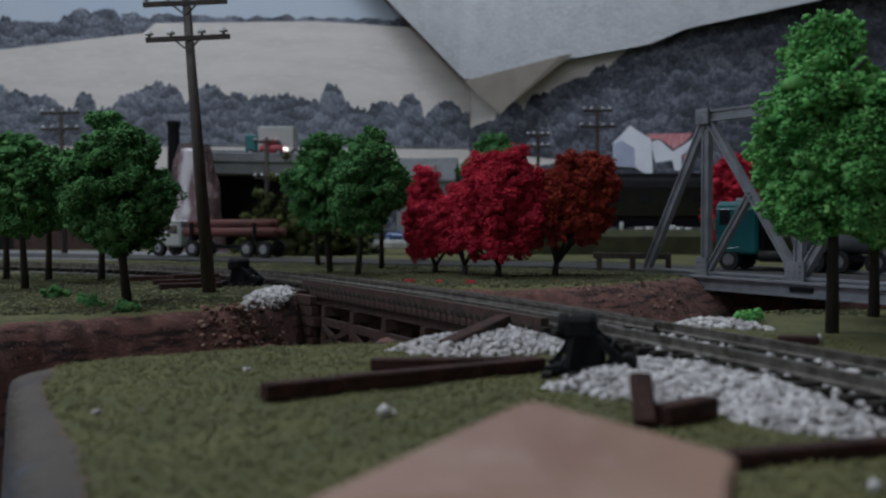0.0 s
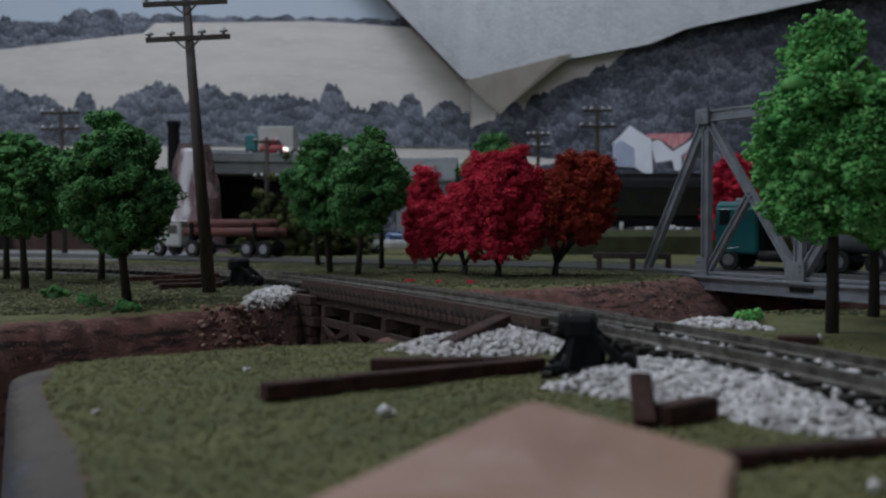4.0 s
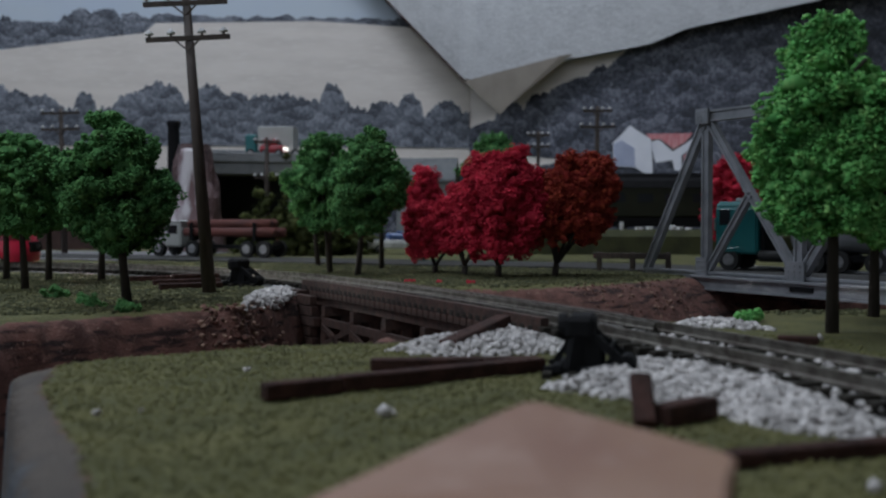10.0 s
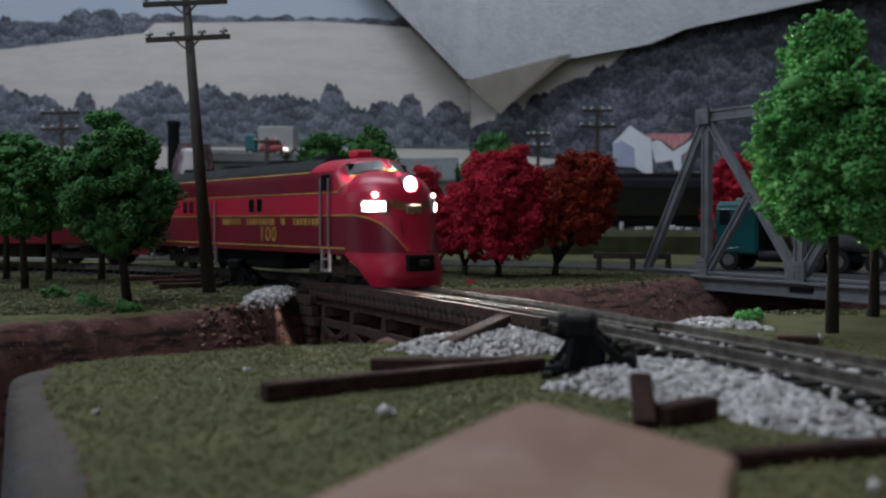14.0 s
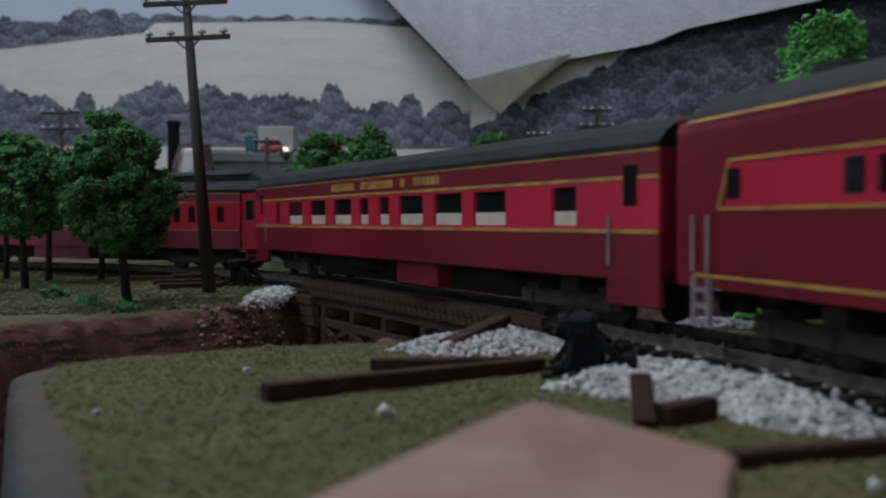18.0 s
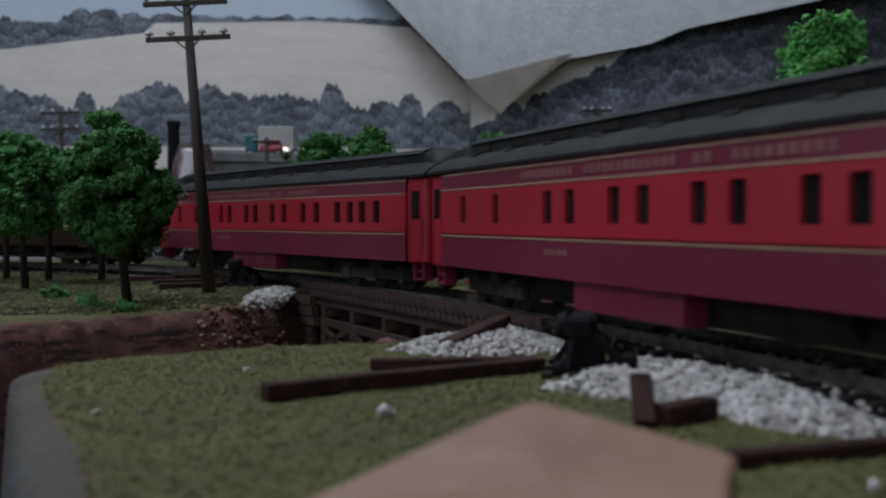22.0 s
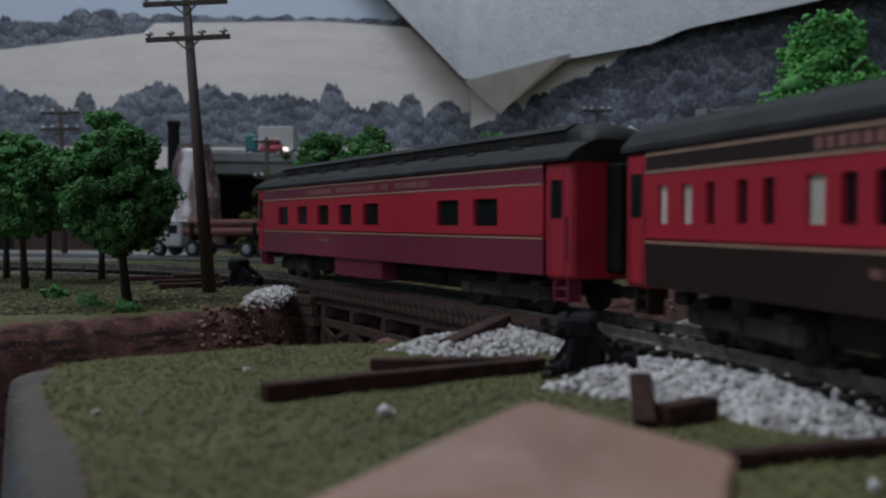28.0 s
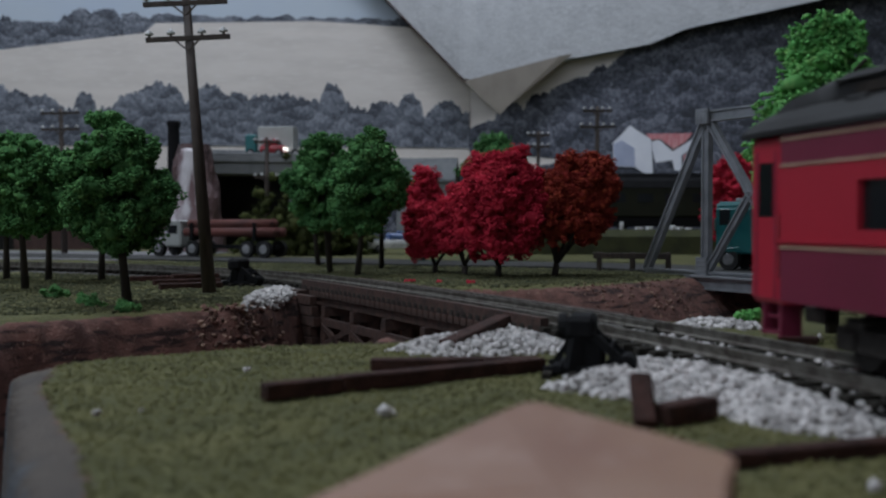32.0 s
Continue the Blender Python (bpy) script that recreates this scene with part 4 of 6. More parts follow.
# ---------------------------------------------------------------- black bumping posts beside the rails
def bumper(x, y, rz, k, label):
    top = thing("bumping_post", x, y, -0.42, rz, label, "bumping post", "bumping posts")
    part("base_frame", boxes((-0.95 * k, 0.95 * k, -0.62 * k, -0.46 * k, 0, 0.16 * k), (-0.95 * k, 0.95 * k, 0.46 * k, 0.62 * k, 0, 0.16 * k),
                             (-0.75 * k, -0.55 * k, -0.7 * k, 0.7 * k, 0.02, 0.2 * k), (0.45 * k, 0.65 * k, -0.7 * k, 0.7 * k, 0.02, 0.2 * k), bevel=0.02), BLACK, top)
    for sy in (-0.54, 0.54):
        part("upright", beam(bmesh.new(), (-0.35 * k, sy * k, 0.1), (-0.2 * k, sy * 0.8 * k, 1.05 * k), 0.22 * k, 0.3 * k), BLACK, top)
        part("strut", beam(bmesh.new(), (0.85 * k, sy * k, 0.16 * k), (-0.1 * k, sy * 0.8 * k, 0.95 * k), 0.16 * k, 0.17 * k), BLACK, top)
    part("head_block", boxes((-0.5 * k, 0.12 * k, -0.62 * k, 0.62 * k, 0.72 * k, 1.22 * k), bevel=0.1 * k), BLACK, top)
    part("buffer_face", rod(bmesh.new(), (-0.5 * k, 0, 0.95 * k), (-0.68 * k, 0, 0.95 * k), 0.32 * k, 0.28 * k, 14), BLACK, top)
    for q in (0.3, 0.55):
        part("cross_bar", rod(bmesh.new(), (0.45 * k, -0.62 * k, q * k), (0.45 * k, 0.62 * k, q * k), 0.06 * k, 0.06 * k, 8), BLACK, top)
    for q in (-0.85, -0.3, 0.25, 0.8):
        part("stub_tie", boxes((q * k - 0.1 * k, q * k + 0.1 * k, -0.95 * k, 0.95 * k, -0.06, 0.06), bevel=0.015), TIE, top)
    part("core_block", boxes((-0.32 * k, 0.3 * k, -0.46 * k, 0.46 * k, 0.08, 0.74 * k), bevel=0.06 * k), BLACK, top)
    part("back_brace", beam(bmesh.new(), (-0.8 * k, 0, 0.1), (-0.3 * k, 0, 0.85 * k), 0.18 * k, 0.14 * k), BLACK, top)
    part("foot_weight", rod(bmesh.new(), (0.8 * k, -0.62 * k, 0.22 * k), (0.8 * k, 0.1 * k, 0.22 * k), 0.2 * k, 0.2 * k, 12), BLACK, top)
    return top


bumper(2.85, 20.1, -12, 0.9, "black plastic bumping post on the ballast by the bridge")
bumper(-9.2, 48.0, -12, 0.95, "black plastic bumping post beside the telegraph pole")
part("siding_rail", boxes((0, 2.6, -0.05, 0.05, -0.4, -0.22), (0, 2.6, 1.2, 1.3, -0.4, -0.22)), BLACK, None)
tagged(moved(bpy.data.objects["siding_rail"], -8.5, 48.5, 0, -20), "short length of black stub rails", "rails")

# tan card in front of the lens
card = thing("tan_card", label="smooth tan card shape just before the lens", category="card")


def card_block(drop, thick):
    top = [(-2.6, 6.6, -0.12), (-1.14, 8.6, 0.17), (0.55, 10.15, 0.62), (0.8, 10.4, 0.67), (1.0, 10.4, 0.67), (1.9, 9.8, 0.52), (2.5, 9.26, 0.43), (2.58, 9.1, 0.41),
           (2.38, 8.6, 0.32), (2.0, 7.4, 0.0), (1.6, 6.4, -0.2)]
    bm = bmesh.new()
    a = [bm.verts.new((x, y, z - drop)) for x, y, z in top]
    b = [bm.verts.new((x, y, z - drop - thick if thick else -0.52)) for x, y, z in top]
    mid = bm.verts.new((0.9, 8.6, 0.30 - drop))
    n = len(top)
    for i in range(n):
        j = (i + 1) % n
        bm.faces.new((a[i], a[j], mid))
        bm.faces.new((a[i], b[i], b[j], a[j]))
    base = bm.verts.new((0.9, 8.6, 0.30 - drop - thick if thick else -0.52))
    for i in range(n):
        bm.faces.new((b[i], b[(i + 1) % n], base))
    bmesh.ops.recalc_face_normals(bm, faces=bm.faces[:])
    rim = set(a)
    edges = [e for e in bm.edges if e.verts[0] in rim and e.verts[1] in rim]
    bmesh.ops.bevel(bm, geom=edges, offset=0.04, segments=3, affect="EDGES")
    return bm


part("card_body", card_block(0.13, 0.0), CARDBOARD, card)
part("card_face", card_block(0.0, 0.125), CARDBOARD, card, "smooth tan upper sheet")

# ---------------------------------------------------------------- silver truss road bridge
ORIGIN, AXIS, ACROSS = Vector((11.75, 60.2, 0)), Vector((0.468, -0.884, 0)), Vector((0.884, 0.468, 0))


def spot(a, c, z):
    p = ORIGIN + AXIS * a + ACROSS * c
    return (p.x, p.y, z)


truss = thing("truss_bridge", label="silver plastic through-truss road bridge", category="bridge")
NODES, TOPZ, BOTZ = (0.0, 5.0, 11.5, 17.5, 23.5), 8.05, -0.35


def member(name, p, q, w=0.42, h=0.42, lab=""):
    return part(name, beam(bmesh.new(), p, q, w, h), SILVER, truss, lab)


def channel(name, p, q, w, depth):
    """A rolled section: web with two flanges."""
    bm = bmesh.new()
    p, q = Vector(p), Vector(q)
    d = (q - p).normalized()
    out = ACROSS
    up = d.cross(out).normalized()
    def slab(c, half_a, half_b):
        vs = [bm.verts.new(e + c + out * i * half_a + up * k * half_b) for e in (p, q) for i, k in ((-1, -1), (1, -1), (1, 1), (-1, 1))]
        for f in ((0, 1, 2, 3), (7, 6, 5, 4), (0, 4, 5, 1), (1, 5, 6, 2), (2, 6, 7, 3), (3, 7, 4, 0)):
            bm.faces.new([vs[i] for i in f])
    slab(Vector((0, 0, 0)), depth / 2 - 0.1, w / 2 - 0.05)
    slab(up * (w / 2), depth / 2, 0.05)
    slab(-up * (w / 2), depth / 2, 0.05)
    return part(name, bm, SILVER, truss)


def plate(a, c, z, w, h):
    bm = bmesh.new()
    beam(bm, spot(a - w / 2, c, z), spot(a + w / 2, c, z), 0.14, h)
    g = part("gusset_plate", bm, SILVER, truss)
    rv = bmesh.new()
    for i in (-0.3, 0.0, 0.3):
        for k in (-0.28, 0.0, 0.28):
            x, y, zz = spot(a + i * w, c - 0.07, z + k * h)
            e = spot(a + i * w, c - 0.13, z + k * h)
            rod(rv, (x, y, zz), e, 0.06, 0.045, 6)
    part("rivets", rv, SILVER, g)


for c in (0.0, 7.4):
    channel("end_post", spot(NODES[0], c, BOTZ), spot(NODES[1], c, TOPZ), 0.42, 0.34)
    channel("top_chord", spot(NODES[1] - 0.2, c, TOPZ), spot(NODES[4], c, TOPZ), 0.5, 0.4)
    channel("bottom_chord", spot(NODES[0], c, BOTZ - 0.1), spot(NODES[4], c, BOTZ - 0.1), 0.4, 0.5)
    for i in (1, 2, 3):
        channel("vertical_post", spot(NODES[i], c, BOTZ), spot(NODES[i], c, TOPZ), 0.42, 0.34)
        plate(NODES[i], c - 0.34, BOTZ + 0.42, 0.8 if i == 1 else 1.2, 0.95)
        plate(NODES[i], c - 0.36, TOPZ, 0.9, 0.8)
    channel("diagonal", spot(NODES[1], c, TOPZ), spot(NODES[2], c, BOTZ), 0.34, 0.3)
    channel("diagonal", spot(NODES[1], c, BOTZ), spot((NODES[1] + NODES[2]) / 2, c, 3.9), 0.3, 0.3)
    channel("diagonal", spot(NODES[2], c, BOTZ), spot(NODES[3], c, TOPZ), 0.4, 0.4)
    channel("diagonal", spot(NODES[3], c, TOPZ), spot(NODES[4], c, BOTZ), 0.4, 0.4)
    member("side_girder", spot(4.2, c - 0.25, -0.78), spot(NODES[4], c - 0.25, -0.78), 0.3, 0.62)
    member("girder_flange", spot(4.2, c - 0.38, -0.46), spot(NODES[4], c - 0.38, -0.46), 0.6, 0.1)
    member("girder_flange", spot(4.2, c - 0.38, -1.1), spot(NODES[4], c - 0.38, -1.1), 0.55, 0.08)
for a in (NODES[1], NODES[2], NODES[3]):
    channel("portal_strut", spot(a, 0, TOPZ), spot(a, 7.4, TOPZ), 0.4, 0.4)
for a in np.arange(4.6, 23, 3.0):
    member("floor_beam", spot(a, 0, -0.75), spot(a, 7.4, -0.75), 0.3, 0.5)
part("shoe", beam(bmesh.new(), spot(11.3, -0.44, -0.78), spot(12.7, -0.44, -0.78), 0.12, 0.24), BLACK, truss, "dark slot in the girder")
part("deck", beam(bmesh.new(), spot(-0.5, 3.7, -0.42), spot(24, 3.7, -0.42), 6.6, 0.16), ASPHALT, truss, "grey painted roadway")

# guard rail beside the road
gr = thing("guard_rail", 9.0, 62.5, GRASS_Z, -22, "weathered grey roadside guard rail", "guard rail")
part("rail_bar", boxes((0, 4.6, -0.06, 0.06, 0.75, 1.1), bevel=0.02), POLE_WOOD, gr)
for k in (0.2, 2.2, 4.3):
    part("post", boxes((k, k + 0.3, -0.02, 0.2, -0.1, 1.15), bevel=0.02), POLE_WOOD, gr)


# ---------------------------------------------------------------- road vehicles
TEAL = material("teal_paint", (0.011, 0.135, 0.14), 0.35, other=(0.009, 0.11, 0.115), scale=60, coat=0.3)
GLASS = material("dark_pane", (0.02, 0.022, 0.025), 0.08, scale=20)
HUB = material("dusty_hub", (0.30, 0.30, 0.31), 0.5)
LOG = material("log_bark", (0.13, 0.038, 0.030), 0.75, other=(0.075, 0.024, 0.02), scale=180, bump=0.5, stretch=(0.2, 1, 1))
CREAM = material("cab_paint", (0.45, 0.46, 0.44), 0.4, other=(0.38, 0.39, 0.37), scale=60)
REDP = material("red_paint", (0.33, 0.012, 0.022), 0.35, scale=60)
BLUEP = material("blue_paint", (0.10, 0.16, 0.34), 0.35, scale=60)
GREYP = material("grey_paint", (0.24, 0.25, 0.26), 0.6, other=(0.18, 0.19, 0.20), scale=60)


def wheels(top, xs, half, r, w=0.35, hub=CHROME):
    for x in xs:
        for s in (-1, 1):
            t = part("wheel", rod(bmesh.new(), (x, s * (half - w / 2), r), (x, s * (half + w / 2), r), r, r * 0.97, 20), RUBBER, top, "black rubber tyre", False)
            part("rim", rod(bmesh.new(), (x, s * (half + w / 2 - 0.02), r), (x, s * (half + w / 2 + 0.03), r), r * 0.58, r * 0.5, 16), hub, t, "pale hub")


def teal_truck(x, y, rz):
    top = thing("cabover_truck", x, y, -0.34, rz, "teal cab-over truck standing on the road bridge", "truck")
    bm = prism(bmesh.new(), [(-1.35, 0.95), (-1.35, 3.6), (-1.2, 3.95), (1.2, 3.95), (1.35, 3.6), (1.35, 0.95)], -1.15, 1.35)
    bmesh.ops.bevel(bm, geom=bm.edges[:], offset=0.12, segments=2, affect="EDGES")
    part("cab", bm, TEAL, top)
    part("cab_back_rack", boxes((-1.45, -1.2, -1.0, 1.0, 0.95, 2.9), bevel=0.05), BLACK, top)
    part("windscreen", boxes((1.33, 1.38, -1.1, 1.1, 2.55, 3.55), bevel=0.02), GLASS, top)
    for s in (-1, 1):
        part("side_window", boxes((0.45, 1.1, s * 1.35 - 0.02, s * 1.35 + 0.02, 2.6, 3.5), bevel=0.01), GLASS, top)
        part("mirror", boxes((1.2, 1.3, s * 1.62 - 0.06, s * 1.62 + 0.06, 2.3, 3.0)), CHROME, top)
        part("fuel_tank", rod(bmesh.new(), (-2.6, s * 1.05, 0.85), (-1.2, s * 1.05, 0.85), 0.33, 0.33, 14), RUBBER, top)
        part("mudguard", boxes((-0.1, 1.3, s * 1.2 - 0.2, s * 1.2 + 0.17, 1.15, 1.35), bevel=0.05), TEAL, top)
    part("bumper", boxes((1.35, 1.55, -1.35, 1.35, 0.45, 0.95), bevel=0.05), CHROME, top)
    part("roof_vent", boxes((-0.4, 0.5, -0.5, 0.5, 3.93, 4.15), bevel=0.05), GREYP, top)
    part("chassis", boxes((-8.6, 1.2, -0.5, 0.5, 0.6, 0.95)), BLACK, top)
    wheels(top, (0.55, -4.3, -5.6, -7.6), 1.12, 0.62, 0.45)
    part("tank", rod(bmesh.new(), (-9.4, 0, 2.3), (-3.0, 0, 2.3), 1.25, 1.25, 22), GREYP, top, "pale grey tank", True)
    return top


teal_truck(17.6, 60.4, 141)


def log_truck(x, y, rz):
    top = thing("log_truck", x, y, GRASS_Z + 0.16, rz, "pale log truck loaded with red-brown logs", "truck")
    part("hood", boxes((0.9, 2.3, -0.75, 0.75, 0.75, 1.75), bevel=0.15), CREAM, top)
    part("cab", boxes((-0.7, 1.0, -1.15, 1.15, 0.75, 2.75), bevel=0.14), CREAM, top)
    part("roof", boxes((-0.8, 1.1, -1.2, 1.2, 2.72, 2.9), bevel=0.06), WHITE, top)
    for s in (-1, 1):
        part("side_window", boxes((-0.4, 0.6, s * 1.15 - 0.02, s * 1.15 + 0.02, 1.8, 2.5), bevel=0.01), GLASS, top)
        part("mudguard", boxes((0.9, 2.2, s * 0.95 - 0.25, s * 0.95 + 0.25, 1.0, 1.2), bevel=0.1), CREAM, top)
    part("windscreen", boxes((0.98, 1.04, -0.95, 0.95, 1.85, 2.5)), GLASS, top)
    part("grille", boxes((2.28, 2.36, -0.6, 0.6, 0.85, 1.6)), CHROME, top)
    part("chassis", boxes((-9.4, 2.2, -0.4, 0.4, 0.65, 0.95)), BLACK, top)
    wheels(top, (1.55, -1.9, -7.2, -8.8), 1.0, 0.65, 0.42, HUB)
    for bx in (-1.9, -8.0):
        part("bunk", boxes((bx - 0.15, bx + 0.15, -1.3, 1.3, 1.3, 1.6), (bx - 0.12, bx + 0.12, -1.3, -1.1, 1.6, 2.7), (bx - 0.12, bx + 0.12, 1.1, 1.3, 1.6, 2.7)), BLACK, top)
    r = random.Random(4)
    for yy, zz in ((-0.78, 1.95), (0, 1.95), (0.78, 1.95), (-0.4, 2.6), (0.4, 2.6)):
        part("log", rod(bmesh.new(), (-9.2 + r.uniform(-0.4, 0.4), yy, zz), (-0.9 + r.uniform(-0.3, 0.3), yy, zz), 0.38, 0.35, 14), LOG, top, smooth=True)
    return top


log_truck(-21.2, 85.0, 154)


def small_car(x, y, rz):
    top = thing("patrol_car", x, y, GRASS_Z + 0.16, rz, "white and blue sedan parked beyond the trees", "car")
    bm = prism(bmesh.new(), [(-1.0, 0.35), (-1.05, 0.9), (-0.95, 1.15), (0.95, 1.15), (1.05, 0.9), (1.0, 0.35)], -2.8, 2.8)
    bmesh.ops.bevel(bm, geom=bm.edges[:], offset=0.08, segments=2, affect="EDGES")
    part("body", bm, WHITE, top)
    part("roof", boxes((-1.4, 0.9, -0.85, 0.85, 1.1, 1.75), bevel=0.2), BLUEP, top)
    part("hood_stripe", boxes((1.2, 2.7, -0.9, 0.9, 1.14, 1.19)), BLUEP, top)
    part("roof_light", boxes((-0.4, -0.1, -0.6, 0.6, 1.74, 1.95), bevel=0.04), BLUEP, top)
    wheels(top, (1.8, -1.8), 0.88, 0.4, 0.3)
    return top


small_car(-4.2, 95, 195)

# ---------------------------------------------------------------- far side of the layout
ROCK = material("rock_cast", (0.13, 0.075, 0.075), 0.45, other=(0.055, 0.03, 0.03), scale=60, fine=(0.22, 0.15, 0.15), bump=0.8)
FOAMW = material("falls_gloss", (0.62, 0.58, 0.60), 0.22, other=(0.20, 0.13, 0.135), scale=110, mix=(0.42, 0.58), bump=0.6, stretch=(1, 1, 0.25))


def rock_outcrop(x, y):
    top = thing("rock_outcrop", x, y, GRASS_Z, 0, "brown cast rock outcrop with a glossy white waterfall", "rock")
    bm = bmesh.new()
    rows, n = [], 28
    for k in range(15):
        t = k / 14
        ring = []
        for i in range(n):
            a = 6.283 * i / n
            rad = (3.6 - 2.1 * t ** 0.8) * (1 + 0.22 * noise.noise(Vector((math.cos(a) * 1.4, math.sin(a) * 1.4, t * 3))) + 0.16 * noise.noise(Vector((math.cos(a) * 4, math.sin(a) * 4, t * 7))))
            ring.append(bm.verts.new((rad * math.cos(a), rad * math.sin(a) * 0.8, 10.4 * t)))
        rows.append(ring)
    for p, q in zip(rows, rows[1:]):
        for i in range(n):
            bm.faces.new((p[i], p[(i + 1) % n], q[(i + 1) % n], q[i]))
    bm.faces.new(rows[-1])
    part("rock", bm, ROCK, top)
    bm = bmesh.new()
    last = None
    for k in range(24):
        t = k / 23
        w = 1.75 - 1.2 * t + 0.18 * math.sin(9 * t)
        rad = 3.7 - 2.1 * t ** 0.8
        row = [bm.verts.new((-0.3 + w * (i / 5 - 1), -rad * 0.8 - 0.12 - 0.25 * math.sin(math.pi * i / 10) + 0.1 * noise.noise(Vector((i, k * 0.5, 2.0))), 9.9 * t)) for i in range(11)]
        if last:
            for i in range(10):
                bm.faces.new((last[i], last[i + 1], row[i + 1], row[i]))
        last = row
    g = bmesh.ops.extrude_face_region(bm, geom=bm.faces[:])
    bmesh.ops.translate(bm, vec=(0, 0.3, 0), verts=[v for v in g["geom"] if isinstance(v, bmesh.types.BMVert)])
    part("waterfall", bm, FOAMW, top, "glossy white cast waterfall", True)
    return top


rock_outcrop(-24.0, 101)
# Black column standing in for an unclear narrow dark form.
stack = thing("dark_column", -27.8, 108, GRASS_Z, 0, "narrow black column behind the rocks", "chimney")
part("shaft", rod(bmesh.new(), (0, 0, 0), (0, 0, 13.2), 0.75, 0.6, 16), BLACK, stack, smooth=False)
part("cap_ring", rod(bmesh.new(), (0, 0, 12.7), (0, 0, 13.3), 0.7, 0.7, 16), BLACK, stack)

CONCRETE = material("concrete_grey", (0.26, 0.265, 0.275), 0.85, other=(0.19, 0.195, 0.205), scale=60, bump=0.3)
# Near-black for the shade below the overpass and the dark under the depot eaves.
DARKHOLE = material("shade_black", (0.012, 0.011, 0.011), 0.9, scale=50)
over = thing("road_overpass", -18.5, 112, 0, 14, "pale grey concrete road overpass on piers", "overpass")
part("deck", boxes((-7, 7.5, -4, 4, 8.6, 9.2), bevel=0.05), CONCRETE, over)
for s, z in ((-4, 9.5), (3.75, 10.3)):
    part("parapet", boxes((-7, 7.5, s, s + 0.25, 9.2, z), bevel=0.04), CONCRETE, over)
part("beam", boxes((-7, 7.5, -3.6, 3.6, 7.4, 8.6)), CONCRETE, over)
for k in (-6.4, 2.4, 6.9):
    part("pier", boxes((k - 0.5, k + 0.5, -2.6, 2.6, -0.5, 7.4), bevel=0.08), CONCRETE, over)
# Black sheet added to draw the shade in the opening below the deck.
part("retaining_wall", boxes((-7, 7.5, 3.4, 4.0, -0.5, 7.4)), DARKHOLE, over, "black sheet for the shade under the deck")

rig = thing("box_truck", -18.6, 111.2, 9.22, 176, "pale grey box truck with a teal cab on the overpass", "truck")
part("box", boxes((-3.0, 0.8, -1.2, 1.2, 0.7, 3.2), bevel=0.06), CREAM, rig)
part("cab", boxes((0.95, 2.2, -1.1, 1.1, 0.5, 2.4), bevel=0.15), TEAL, rig)
part("windscreen", boxes((2.18, 2.24, -0.9, 0.9, 1.5, 2.1)), GLASS, rig)
wheels(rig, (1.6, -1.6, -3.2), 1.0, 0.45, 0.35)
auto = thing("red_car", -17.7, 109.3, 9.22, -6, "small red car with bright headlights on the overpass", "car")
bm = prism(bmesh.new(), [(-0.9, 0.35), (-0.95, 0.9), (-0.8, 1.15), (0.8, 1.15), (0.95, 0.9), (0.9, 0.35)], -1.25, 1.25)
bmesh.ops.bevel(bm, geom=bm.edges[:], offset=0.1, segments=2, affect="EDGES")
part("body", bm, REDP, auto)
part("roof", boxes((-0.95, 0.6, -0.75, 0.75, 1.1, 1.85), bevel=0.2), REDP, auto)
part("windscreen", boxes((0.5, 0.66, -0.65, 0.65, 1.2, 1.6)), GLASS, auto)
HEADLAMP = material("lamp_lens", (0.85, 0.85, 0.82), 0.15, glow=3.0)
for k in (-0.6, 0.6):
    part("headlight", rod(bmesh.new(), (1.22, k, 0.75), (1.34, k, 0.75), 0.2, 0.17, 10), HEADLAMP, auto, "bright lamp lens")
wheels(auto, (0.75, -0.75), 0.8, 0.36, 0.28)

ROOFG = material("roof_grey", (0.15, 0.155, 0.16), 0.8, other=(0.11, 0.115, 0.12), scale=80, bump=0.3)
shed = thing("grey_shed", -1.9, 126, GRASS_Z, -8, "low building with a weathered grey sloping roof", "building")
part("wall", boxes((-3.4, 3.4, -2, 2, 0, 8.2)), GREYP, shed)
part("roof", prism(bmesh.new(), [(-2.6, 7.9), (0.2, 10.6), (2.6, 7.9), (2.6, 7.6), (0.2, 10.3), (-2.6, 7.6)], -3.7, 3.7), ROOFG, shed)
brick = thing("brick_building", -41, 112, GRASS_Z, 6, "dark red brick building with a grey roof", "building")
part("wall", boxes((-4, 4, -3, 3, 0, 8.8)), material("brick_red", (0.075, 0.04, 0.036), 0.85, scale=150, bump=0.3), brick)
part("roof", prism(bmesh.new(), [(-3.4, 8.7), (0, 10.4), (3.4, 8.7), (3.4, 8.4), (0, 10.1), (-3.4, 8.4)], -4.4, 4.4), ROOFG, brick)
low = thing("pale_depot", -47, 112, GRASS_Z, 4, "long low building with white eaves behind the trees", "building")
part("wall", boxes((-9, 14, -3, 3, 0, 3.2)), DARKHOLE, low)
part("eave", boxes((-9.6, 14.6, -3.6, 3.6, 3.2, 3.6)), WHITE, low)

